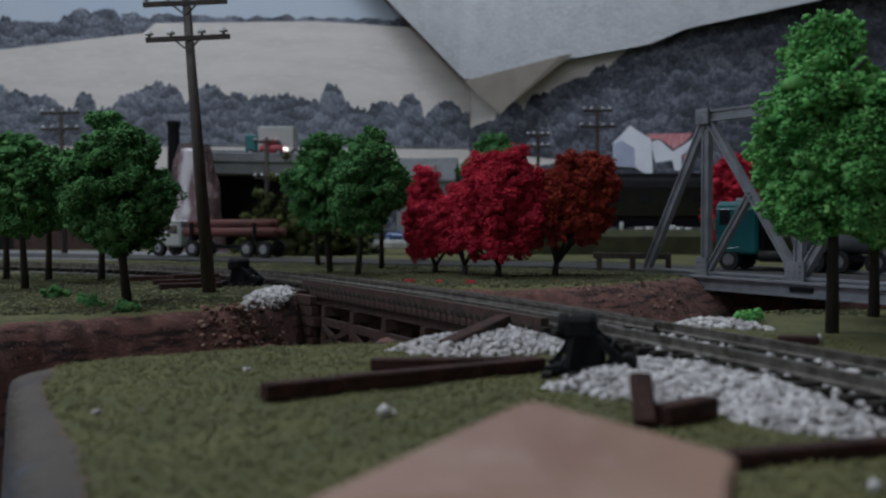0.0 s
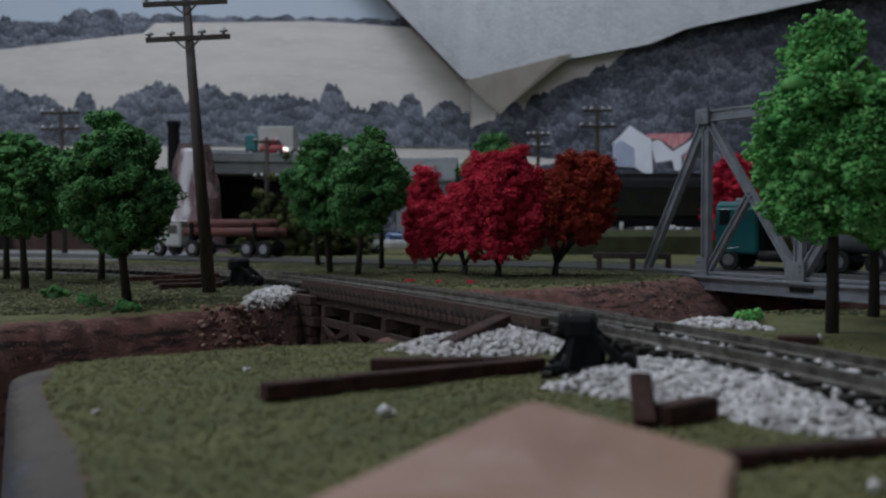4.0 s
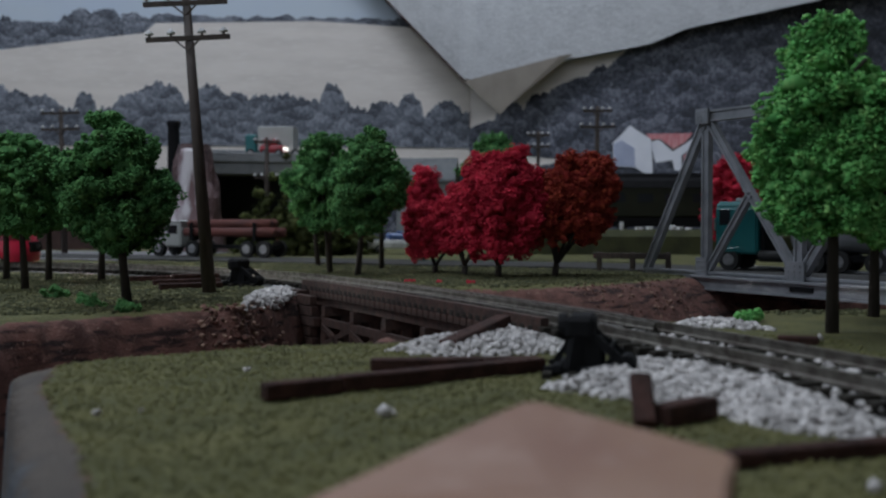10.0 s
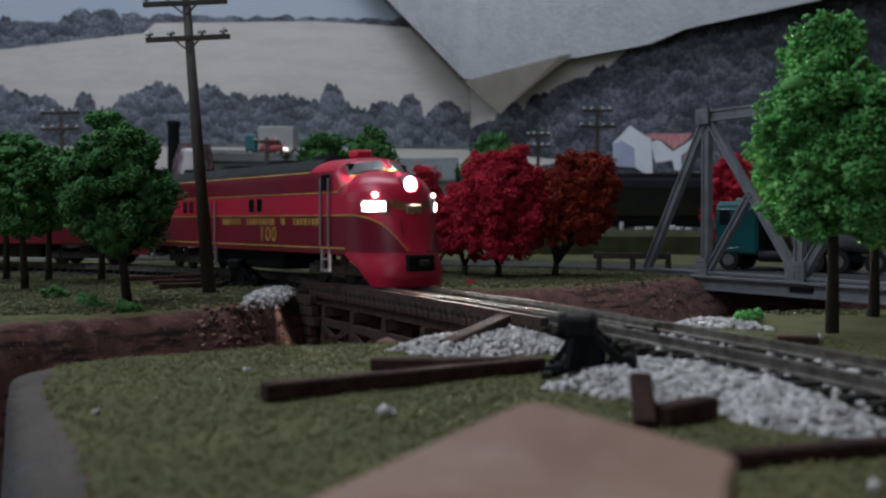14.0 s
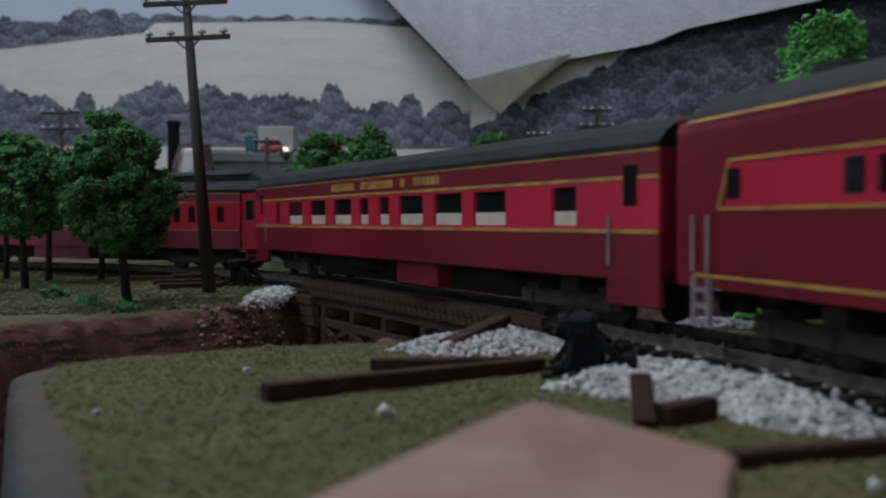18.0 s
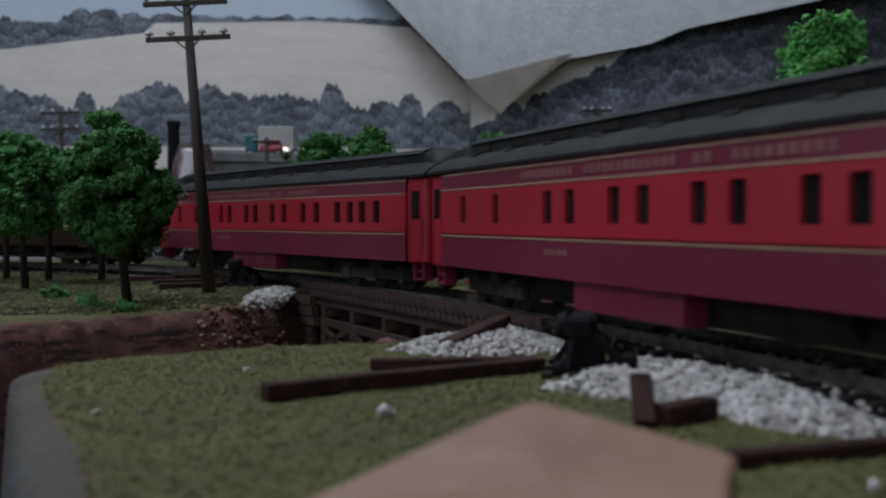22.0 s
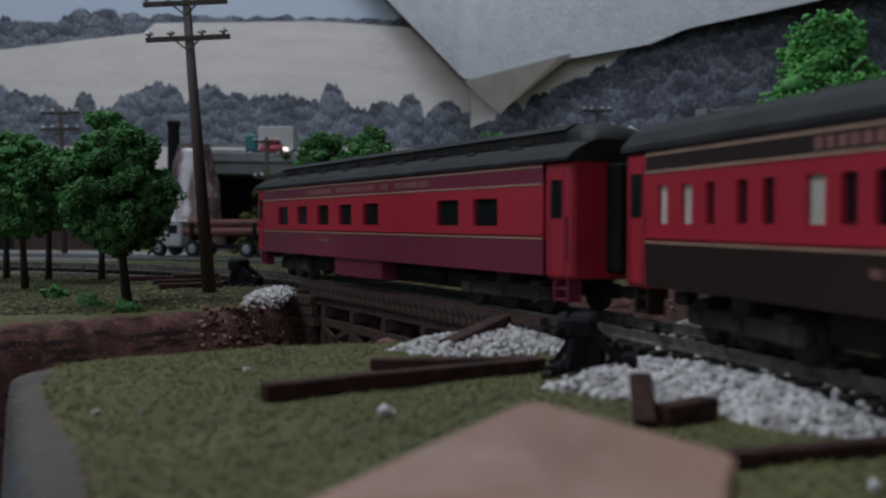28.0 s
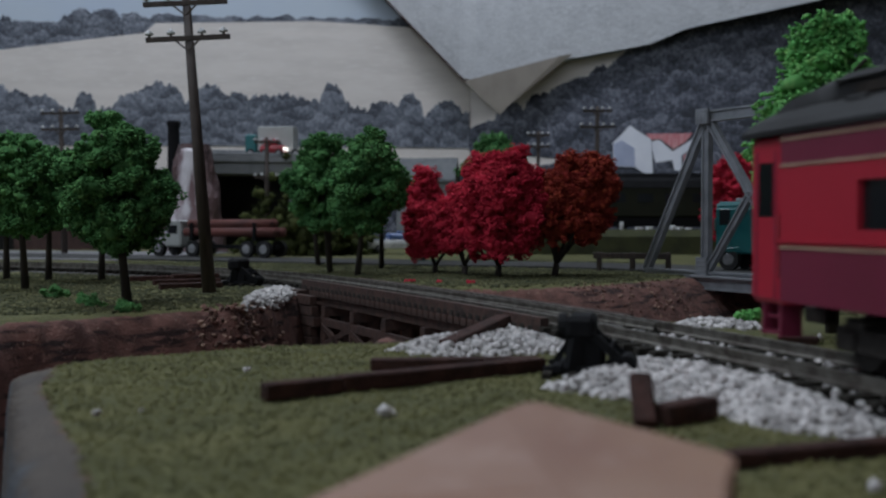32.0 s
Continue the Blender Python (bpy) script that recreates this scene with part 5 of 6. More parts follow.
# parked olive coach on an embankment
EARTH = material("dark_earth", (0.06, 0.064, 0.026), 0.95, other=(0.035, 0.038, 0.018), scale=60, bump=0.6)
COACH = material("coach_olive", (0.018, 0.019, 0.010), 0.6, spec=0.2, other=(0.013, 0.014, 0.008), scale=60)
bank = setting("embankment", boxes((4, 60, 93, 104, -3, 1.7), bevel=0.6), EARTH, "low dark embankment behind the road")
coach = thing("parked_coach", 23.5, 97, 1.7, -3, "dark olive passenger coach parked on the embankment", "railway coach")
part("body", boxes((-12, 12, -1.7, 1.7, 1.2, 3.9), bevel=0.08), COACH, coach)
part("roof", prism(bmesh.new(), [(-1.8, 3.85), (-1.5, 4.5), (-0.8, 4.8), (-0.7, 5.2), (0.7, 5.2), (0.8, 4.8), (1.5, 4.5), (1.8, 3.85)], -12.1, 12.1), BLACK, coach)
part("underframe", boxes((-11.8, 11.8, -1.4, 1.4, 0.25, 1.25), bevel=0.05), BLACK, coach)
for k in range(9):
    part("window", boxes((-10.6 + k * 2.5, -9.2 + k * 2.5, -1.74, -1.68, 2.5, 3.3), bevel=0.02), GLASS, coach)
for k in (-8.5, 8.5):
    part("truck_frame", boxes((k - 2.6, k + 2.6, -1.3, -1.0, 0.3, 1.0), (k - 2.6, k + 2.6, 1.0, 1.3, 0.3, 1.0), bevel=0.05), BLACK, coach)
    for d in (-1.7, 0, 1.7):
        part("wheelset", rod(bmesh.new(), (k + d, -0.95, 0.5), (k + d, 0.95, 0.5), 0.5, 0.5, 16), BLACK, coach)
# White blocks made up for small bright marks of unclear nature.
for i, (x, w, h) in enumerate([(16.3, 0.3, 0.7), (18.0, 0.6, 0.25), (19.0, 0.5, 0.3), (21.2, 0.3, 0.4), (21.9, 0.55, 0.25), (22.8, 0.35, 0.2)]):
    ob = part("white_crate", boxes((-w / 2, w / 2, -0.3, 0.3, 0, h), bevel=0.05), WHITE)
    tagged(moved(ob, x * 0.93 + 0.9, 93.9, 1.7, 8 * i), "small white block for an unclear white mark before the embankment", "crate", "white crates")

# printed farm on the backdrop
PRINT_WHITE = material("print_white", (0.76, 0.76, 0.82), 0.6, other=(0.66, 0.67, 0.74), scale=20)
PRINT_RED = material("print_red", (0.55, 0.17, 0.19), 0.6, other=(0.66, 0.34, 0.35), scale=60, stretch=(4, 4, 0.5))
PRINT_SHADE = material("print_shade", (0.42, 0.45, 0.58), 0.6, other=(0.34, 0.37, 0.50), scale=30)
board(right, "printed_barn_wall", [(29.79, 13.25), (31.1, 13.58), (33.06, 11.89), (35.91, 13.43), (35.68, 12.24), (34.34, 11.24), (34.43, 9.28), (33.39, 9.3), (33.06, 10.68), (30.63, 10.46)], -0.36, PRINT_WHITE)
board(right, "printed_barn_roof", [(29.26, 14.42), (35.95, 14.17), (34.86, 13.02), (33.27, 12.18), (31.32, 13.63), (30.0, 13.54)], -0.48, PRINT_RED)
board(right, "printed_barn_end", [(34.63, 11.15), (35.65, 11.94), (35.83, 9.38), (34.72, 9.41)], -0.48, PRINT_RED)
board(right, "printed_farmhouse", [(24.33, 13.32), (26.96, 15.69), (30.06, 13.61), (30.42, 8.3), (27.75, 9.84), (24.6, 10.09)], -0.60, PRINT_WHITE)
board(right, "printed_house_shade", [(24.47, 13.15), (25.75, 13.64), (27.61, 12.55), (27.8, 9.91), (24.74, 10.16)], -0.70, PRINT_SHADE)

# ---------------------------------------------------------------- the train (x forward, y to the left, z up from the rail top)
RED = material("train_red", (0.60, 0.020, 0.060), 0.36, other=(0.53, 0.018, 0.052), scale=25)
MAROON = material("train_maroon", (0.23, 0.010, 0.028), 0.36, other=(0.16, 0.009, 0.022), scale=25)
OLD_RED = material("train_old_red", (0.45, 0.017, 0.04), 0.4, other=(0.38, 0.015, 0.034), scale=25)
BROWN = material("train_brown", (0.024, 0.010, 0.008), 0.4, other=(0.019, 0.008, 0.006), scale=25)
PLUM = material("train_plum", (0.205, 0.027, 0.058), 0.3, other=(0.165, 0.023, 0.048), scale=25)
GOLD = material("gold_stripe", (0.55, 0.32, 0.075), 0.5, scale=200, other=(0.34, 0.17, 0.045))
# Glass coloured grey to paint in the reflection on the panes.
WINDSCREEN = material("windscreen_reflection_grey", (0.13, 0.13, 0.135), 0.35, scale=60, other=(0.10, 0.10, 0.105))
LETTER = material("faded_lettering", (0.27, 0.12, 0.11), 0.5, scale=200, other=(0.22, 0.09, 0.085))
DULL = material("dull_stripe", (0.38, 0.24, 0.17), 0.5, scale=200, other=(0.30, 0.18, 0.13))
ROOF = material("roof_black", (0.015, 0.0145, 0.015), 0.6, spec=0.2, other=(0.034, 0.034, 0.035), scale=45, mix=(0.5, 0.7), bump=0.1)
UNDER = material("underframe", (0.018, 0.015, 0.013), 0.8, spec=0.2, other=(0.032, 0.025, 0.021), scale=150, bump=0.3)
SHADE = material("window_shade", (0.62, 0.58, 0.5), 0.7, scale=100)
PANE = material("car_pane", (0.012, 0.013, 0.015), 0.12, scale=30)
HANDRAIL = material("handrail_grey", (0.34, 0.29, 0.30), 0.4, 0.2, scale=100)
LENS = material("headlight_lens", (1, 1, 0.95), 0.3, glow=3200.0)
MARKER = material("lit_marker", (1, 0.4, 0.4), 0.4, glow=3.0)
EMBLEM = material("emblem_bronze", (0.16, 0.06, 0.03), 0.5, other=(0.28, 0.12, 0.04), scale=300)
BOARDLIGHT = material("lit_number_board", (1, 1, 0.95), 0.4, glow=11.0)


BOGIE = material("bogie_metal", (0.05, 0.043, 0.039), 0.7, spec=0.3, other=(0.025, 0.02, 0.018), scale=180, bump=0.3)


def bogie(top, x, span, axles, turn):
    b = part("bogie_frame", boxes((-span / 2, span / 2, -1.22, -1.02, 0.35, 0.75), (-span / 2, span / 2, 1.02, 1.22, 0.35, 0.75),
                                  (-0.35, 0.35, -1.2, 1.2, 0.55, 1.1), (-span * 0.42, -span * 0.3, -1.26, 1.26, 0.7, 0.9), (span * 0.3, span * 0.42, -1.26, 1.26, 0.7, 0.9), bevel=0.03), BOGIE, top)
    moved(b, x, 0, 0, turn)
    for i in range(axles):
        ax = (i - (axles - 1) / 2) * span * 0.78 / (axles - 1)
        for s in (-1, 1):
            part("wheel", rod(bmesh.new(), (ax, s * 0.72, 0.48), (ax, s * 0.94, 0.48), 0.5, 0.46, 18), BOGIE, b)
            part("journal_box", boxes((ax - 0.16, ax + 0.16, s * 1.22 - 0.08, s * 1.22 + 0.1, 0.36, 0.68), bevel=0.03), BOGIE, b)
    return b


def side_strip(name, top, x0, x1, z0, z1, half, t, mat, label=""):
    """The same strip on both sides of a car."""
    part(name, boxes((x0, x1, -half - t, -half + 0.05, z0, z1)), mat, top, label)
    part(name, boxes((x0, x1, half - 0.05, half + t, z0, z1)), mat, top, label)


def glazed_band(top, x0, x1, z0, z1, half, wins, w0, w1, red, shades=(), frame_mat=None):
    """A side panel with real window openings: wins are (middle, width)."""
    ws = sorted((m - w / 2, m + w / 2) for m, w in wins)
    for s in (-1, 1):
        rows = []
        ya, yb = (-half, -half + 0.14) if s < 0 else (half - 0.14, half)
        rows.append((x0, x1, ya, yb, w1, z1))
        rows.append((x0, x1, ya, yb, z0, w0))
        e = x0
        for a, b in ws:
            rows.append((e, a, ya, yb, w0, w1))
            e = b
        rows.append((e, x1, ya, yb, w0, w1))
        part("window_band", boxes(*rows), red, top)
        for i, (a, b) in enumerate(ws):
            yy = s * (half - 0.11)
            p = part("window_pane", boxes((a, b, yy - 0.01, yy + 0.01, w0, w1)), PANE, top)
            if i < len(shades) and shades[i]:
                k = shades[i]
                part("shade", boxes((a + 0.02, b - 0.02, yy + s * 0.02, yy + s * 0.035, w0, w0 + (w1 - w0) * k)), SHADE, p, "cream window shade")
            if frame_mat:
                part("sash", boxes((a, b, yy, yy + s * 0.05, w1 - 0.07, w1), (a, b, yy, yy + s * 0.05, w0, w0 + 0.06)), frame_mat, p)


def letter_bars(name, top, x0, words, z, h, half, mat, gap=0.22, fill=0.8):
    """Lettering as plain bars, one for each word."""
    for s in (-1, 1):
        x = x0
        for w in words:
            bm = bmesh.new()
            d = -s
            n = max(1, int(w / 0.3))
            for k in range(n):
                a, b = x + k * w / n, x + (k + fill) * w / n
                lo, hi = sorted((a * d, b * d))
                box(bm, lo, hi, s * half - 0.02, s * half + 0.02, z - h / 2, z + h / 2)
            x += w + gap * 2
            part(name, bm, mat, top, "word of small pale lettering")


def coach_roof(L, half, eave, smooth):
    if smooth:
        pts = [(-half - 0.04, eave), (-half - 0.02, eave + 0.12), (-half * 0.86, eave + 0.42), (-half * 0.62, eave + 0.64), (-half * 0.3, eave + 0.76), (0, eave + 0.8),
               (half * 0.3, eave + 0.76), (half * 0.62, eave + 0.64), (half * 0.86, eave + 0.42), (half + 0.02, eave + 0.12), (half + 0.04, eave)]
        return prism(bmesh.new(), pts, -L / 2, L / 2)
    low = [(-half - 0.08, eave - 0.03), (-half - 0.08, eave + 0.06), (-half * 0.9, eave + 0.26), (-half * 0.66, eave + 0.46), (-half * 0.55, eave + 0.52),
           (half * 0.55, eave + 0.52), (half * 0.66, eave + 0.46), (half * 0.9, eave + 0.26), (half + 0.08, eave + 0.06), (half + 0.08, eave - 0.03)]
    return prism(bmesh.new(), low, -L / 2, L / 2)


def heavyweight(name, label, L, wins, lower, upper, band, stripe, end_mat, clerestory=True, shades=(), box_at=-4.5, box_mat=None, board_z=3.42, glass_z=(2.42, 3.21)):
    """A clerestory passenger car."""
    top = thing(name, label=label, category="passenger car", group="train cars")
    half, h = 1.72, L / 2
    vest = 1.15
    part("floor", boxes((-h + vest, h - vest, -half + 0.1, half - 0.1, 1.12, 1.45)), UNDER, top)
    side_strip("lower_side", top, -h + vest, h - vest, 1.1, 2.03, half, 0.0, lower)
    glazed_band(top, -h + vest, h - vest, 2.03, board_z, half, wins, *glass_z, band, shades)
    side_strip("letterboard", top, -h + vest, h - vest, board_z, 3.98, half, 0.0, upper)
    for z in (2.03, board_z, 3.86):
        side_strip("stripe", top, -h + vest, h - vest, z - 0.028, z + 0.028, half, 0.02, stripe, "thin gold stripe")
    part("belt_rail", boxes((-h + vest, h - vest, -half - 0.05, half + 0.05, 2.11, 2.17)), band, top)
    for s in (-1, 1):
        e = s * h
        a, b = sorted((e, e - s * vest))
        part("vestibule", boxes((a, b, -half + 0.05, half - 0.05, 1.02, 3.98), bevel=0.1), band, top)
        part("end_wall", boxes((min(e, e - s * 0.06) + s * 0.03, max(e, e - s * 0.06) + s * 0.03, -half + 0.2, half - 0.2, 1.05, 3.98), bevel=0.02), end_mat, top)
        part("diaphragm", boxes((min(e, e + s * 0.6), max(e, e + s * 0.6), -0.62, 0.62, 1.2, 3.9), bevel=0.06), BLACK, top, "black diaphragm")
        for k in (-1, 1):
            c = e - s * vest / 2
            part("door_window", boxes((c - 0.24, c + 0.24, k * (half - 0.05) - 0.02, k * (half - 0.05) + 0.02, 2.55, 3.5), bevel=0.01), PANE, top)
            part("step_box", boxes((c - 0.34, c - 0.24, k * 1.35 - 0.2, k * 1.35 + 0.2, 0.45, 1.05), (c + 0.24, c + 0.34, k * 1.35 - 0.2, k * 1.35 + 0.2, 0.45, 1.05),
                                    (c - 0.3, c + 0.3, k * 1.35 - 0.2, k * 1.35 + 0.2, 0.48, 0.54), (c - 0.3, c + 0.3, k * 1.3 - 0.2, k * 1.3 + 0.1, 0.76, 0.82)), end_mat if band is not end_mat else lower, top, "dark steps")
            part("grab_iron", rod(bmesh.new(), (c + 0.46, k * (half - 0.01), 1.5), (c + 0.46, k * (half - 0.01), 2.6), 0.03, 0.03, 6), band, top)
            part("door_seam", boxes((c - 0.34, c - 0.30, k * (half - 0.05) - 0.012, k * (half - 0.05) + 0.012, 1.1, 3.7), (c + 0.30, c + 0.34, k * (half - 0.05) - 0.012, k * (half - 0.05) + 0.012, 1.1, 3.7)), lower, top)
    part("roof", coach_roof(L + 0.2, half, 3.98, not clerestory), ROOF, top, smooth=False)
    if clerestory:
        u = prism(bmesh.new(), [(-0.82, 4.45), (-0.82, 4.82), (-0.9, 4.84), (-0.62, 5.0), (0, 5.08), (0.62, 5.0), (0.9, 4.84), (0.82, 4.82), (0.82, 4.45)], -h + 1.4, h - 1.4)
        part("clerestory", u, ROOF, top)
        for s in (-1, 1):
            bm = bmesh.new()
            prev = None
            for x, drop, grow in ((h - 1.4, 1.0, 1.0), (h - 0.9, 0.94, 1.1), (h - 0.5, 0.78, 1.25), (h - 0.2, 0.52, 1.38), (h + 0.04, 0.16, 1.45)):
                ring = [bm.verts.new((s * x, y * grow, 4.3 + (z - 4.3) * drop)) for y, z in
                        ((-0.85, 4.3), (-0.83, 4.8), (-0.5, 5.0), (0, 5.07), (0.5, 5.0), (0.83, 4.8), (0.85, 4.3))]
                if prev:
                    for i in range(6):
                        bm.faces.new((prev[i], prev[i + 1], ring[i + 1], ring[i]))
                else:
                    bm.faces.new(ring)
                prev = ring
            bm.faces.new(prev[::-1])
            part("roof_end", bm, ROOF, top, "", True)
            for k in np.arange(-h + 2.5, h - 2, 2.6):
                part("clerestory_vent", boxes((k - 0.5, k + 0.5, s * 0.83 - 0.03, s * 0.83 + 0.03, 4.56, 4.74), bevel=0.01), UNDER, top)
                if s > 0:
                    part("roof_vent", boxes((k - 0.28, k + 0.28, -1.22, -1.0, 4.34, 4.5), bevel=0.05), ROOF, top)
    else:
        for k in np.arange(-h + 2.5, h - 2, 2.8):
            part("roof_vent", boxes((k - 0.2, k + 0.2, -0.2, 0.2, 4.72, 4.86), bevel=0.04), ROOF, top)
    letter_bars("lettering", top, -6.15, (3.0, 3.9, 0.7, 2.8), (board_z + 3.86) / 2, 0.2, half, LETTER, gap=0.25, fill=0.66)
    letter_bars("car_name", top, -1.0 - h * 0.28, (1.4,), 1.72, 0.14, half, LETTER, fill=0.66)
    for k in (-1.15, 1.15):
        part("battery_box", boxes((box_at - 2.3, box_at + 2.3, k - 0.45, k + 0.45, 0.4, 1.25), bevel=0.05), box_mat or lower, top)
    part("truss_beam", boxes((-h + 6.6, h - 6.6, -1.0, 1.0, 0.42, 1.12), bevel=0.04), UNDER, top)
    part("air_tank", rod(bmesh.new(), (2.6, -0.95, 0.85), (5.4, -0.95, 0.85), 0.3, 0.3, 12), UNDER, top)
    for s in (-1, 1):
        bogie(top, s * (h - 4.2), 4.6, 3, 3.2 * s)
        part("coupler", boxes((min(s * h, s * (h + 0.7)), max(s * h, s * (h + 0.7)), -0.14, 0.14, 0.55, 0.85), bevel=0.03), UNDER, top)
    return top


def diner(L):
    top = thing("dining_car", label="red and maroon streamlined dining car with gold stripes", category="passenger car", group="train cars")
    half, h = 1.74, L / 2
    part("floor", boxes((-h, h, -half + 0.1, half - 0.1, 1.15, 1.4)), UNDER, top)
    side_strip("lower_side", top, -h, h, 1.2, 2.25, half, 0.0, MAROON)
    mids = [(-11.9, 0.6), (-9.4, 1.9), (-6.5, 1.9), (-3.65, 1.9), (-1.45, 0.9), (0.42, 0.9), (2.65, 1.9), (5.35, 1.9), (7.95, 1.85), (11.75, 1.1)]
    shades = [0] + [0.37] * 9
    glazed_band(top, -h, h, 2.25, 3.42, half, mids, 2.37, 3.29, RED, shades)
    side_strip("letterboard", top, -h, h, 3.42, 4.02, half, 0.0, MAROON)
    for z, t in ((2.25, 0.045), (3.42, 0.045), (4.0, 0.045)):
        side_strip("stripe", top, -h, h, z - t, z + t, half, 0.02, GOLD, "gold stripe")
    for s in (-1, 1):
        e = s * h
        part("end_wall", boxes((min(e, e - s * 0.1), max(e, e - s * 0.1), -half + 0.05, half - 0.05, 1.15, 4.02), bevel=0.02), MAROON, top)
        part("diaphragm", boxes((min(e, e + s * 0.45), max(e, e + s * 0.45), -0.7, 0.7, 1.1, 3.9), bevel=0.06), BLACK, top, "black diaphragm")
        for k in (-1, 1):
            part("skirt", boxes((min(e, e - s * 1.9), max(e, e - s * 1.9), k * (half - 0.1) - 0.1, k * (half - 0.1) + 0.09, 0.62, 1.22), bevel=0.03), MAROON, top)
            part("door", boxes((e - s * 1.0 - 0.42, e - s * 1.0 + 0.42, k * half - 0.012, k * half + 0.012, 2.31, 3.36)), RED, top)
            part("door_window", boxes((e - s * 1.0 - 0.25, e - s * 1.0 + 0.25, k * half - 0.03, k * half + 0.03, 2.8, 3.7), bevel=0.01), PANE, top)
            part("grab_iron", rod(bmesh.new(), (e - s * 1.75, k * (half + 0.05), 1.5), (e - s * 1.75, k * (half + 0.05), 2.6), 0.035, 0.035, 6), HANDRAIL, top)
    part("roof", coach_roof(L, half, 4.02, True), ROOF, top)
    letter_bars("lettering", top, -4.75, (2.45, 3.0, 0.45, 2.0), 3.72, 0.27, half, GOLD, gap=0.29, fill=0.72)
    part("equipment_box", boxes((1.2, 4.3, -1.6, -0.6, 0.42, 1.22), (1.2, 4.3, 0.6, 1.6, 0.42, 1.22), bevel=0.05), MAROON, top)
    part("underbody", boxes((-8.2, 8.2, -1.05, 1.05, 0.38, 1.2), bevel=0.05), UNDER, top)
    part("air_tank", rod(bmesh.new(), (-4.0, -0.95, 0.85), (-1.0, -0.95, 0.85), 0.3, 0.3, 12), UNDER, top)
    for s in (-1, 1):
        bogie(top, s * (h - 4.4), 4.2, 2, 3.4 * s)
        part("coupler", boxes((min(s * h, s * (h + 0.7)), max(s * h, s * (h + 0.7)), -0.14, 0.14, 0.55, 0.85), bevel=0.03), UNDER, top)
    return top


def locomotive():
    top = thing("diesel_locomotive", label="red and maroon streamlined diesel locomotive with lit headlights", category="locomotive")
    half = 1.76
    # hull: cross-sections from the rear to the nose: x, half width, roof height, bottom
    secs = [(-13.0, 1.72, 4.98, 1.2), (-12.9, 1.76, 5.0, 1.2), (8.3, 1.76, 5.0, 1.2), (8.75, 1.76, 4.4, 1.2), (9.05, 1.76, 4.2, 1.2)]

    def ring(w, zt, zb, k):
        sh = min(0.75, (zt - zb) * 0.36)
        pts = [(w * math.sin(math.pi / 2 * i / 8) ** 0.85, zt - sh * (1 - math.cos(math.pi / 2 * i / 8) ** 1.2)) for i in range(9)]
        low = [(w, zt - sh - (zt - sh - zb) * i / 6) for i in range(1, 7)]
        return pts + low

    def skin(x0, x1, zlo, zhi, mat, name, grow=0.0, label=""):
        """The hull between two heights, as one panel on both sides."""
        for s in (-1, 1):
            bm = bmesh.new()
            prev = None
            n = 60
            for i in range(n + 1):
                x = x0 + (x1 - x0) * i / n
                k = max(j for j in range(len(secs)) if secs[j][0] <= x + 1e-6)
                k = min(k, len(secs) - 2)
                f = (x - secs[k][0]) / (secs[k + 1][0] - secs[k][0])
                w, zt, zb = (secs[k][m] + (secs[k + 1][m] - secs[k][m]) * f for m in (1, 2, 3))
                pr = ring(w + grow, zt + grow, zb - grow, k)
                col = []
                hi = zhi(x) if callable(zhi) else zhi
                lo = zlo(x) if callable(zlo) else zlo
                hi, lo = min(hi, zt + grow), max(lo, zb - grow)
                lo = min(lo, hi)
                for q in range(13):
                    z = hi + (lo - hi) * q / 12
                    y = pr[-1][0]
                    for (ya, za), (yb, zb2) in zip(pr, pr[1:]):
                        if zb2 <= z <= za:
                            y = ya + (yb - ya) * ((za - z) / (za - zb2) if za > zb2 else 1)
                            break
                    else:
                        if z > pr[0][1]:
                            y = 0.0
                    col.append(bm.verts.new((x, s * y, z)))
                if prev:
                    for q in range(12):
                        bm.faces.new((prev[q], prev[q + 1], col[q + 1], col[q]))
                prev = col
            bmesh.ops.remove_doubles(bm, verts=bm.verts[:], dist=0.004)
            bmesh.ops.dissolve_degenerate(bm, dist=0.002, edges=bm.edges[:])
            part(name, bm, mat, top, label, True)

    skin(-13.0, 6.2, 4.42, 9.0, ROOF, "roof_side")
    skin(6.2, 8.75, 4.42, 9.0, RED, "cab_roof")
    skin(-13.0, 8.1, 3.59, 4.42, MAROON, "upper_side")
    skin(8.1, 9.05, 3.59, 4.42, RED, "cab_side")
    skin(-10.9, 9.05, 2.70, 3.59, RED, "red_band")
    skin(-13.0, -10.9, 2.70, 3.59, MAROON, "rear_panel")
    skin(-13.0, 9.05, 0.0, 2.70, MAROON, "lower_side")
    skin(-12.5, 6.2, 4.39, 4.45, GOLD, "stripe", 0.03, "gold stripe")
    skin(-10.75, 8.55, 3.56, 3.62, GOLD, "stripe", 0.03, "gold stripe")
    skin(8.5, 8.95, lambda x: 3.55 + 1.0 * (x - 8.5), lambda x: 3.65 + 1.0 * (x - 8.5), GOLD, "stripe", 0.03, "gold stripe")
    skin(-11.15, 9.05, 2.67, 2.73, GOLD, "stripe", 0.03, "gold stripe")
    skin(-12.1, 9.05, 1.40, 1.47, GOLD, "stripe", 0.03, "gold stripe")

    # blunt nose: at each height a rounded plan, from the cab's side to the middle of the front
    tip_x = lerp((0.05, 11.42), (0.4, 11.58), (0.95, 11.6), (1.3, 11.5), (1.7, 11.35), (2.4, 11.2), (3.0, 11.06), (3.5, 10.92), (3.85, 10.74), (4.1, 10.4), (4.3, 9.9), (4.44, 9.35))
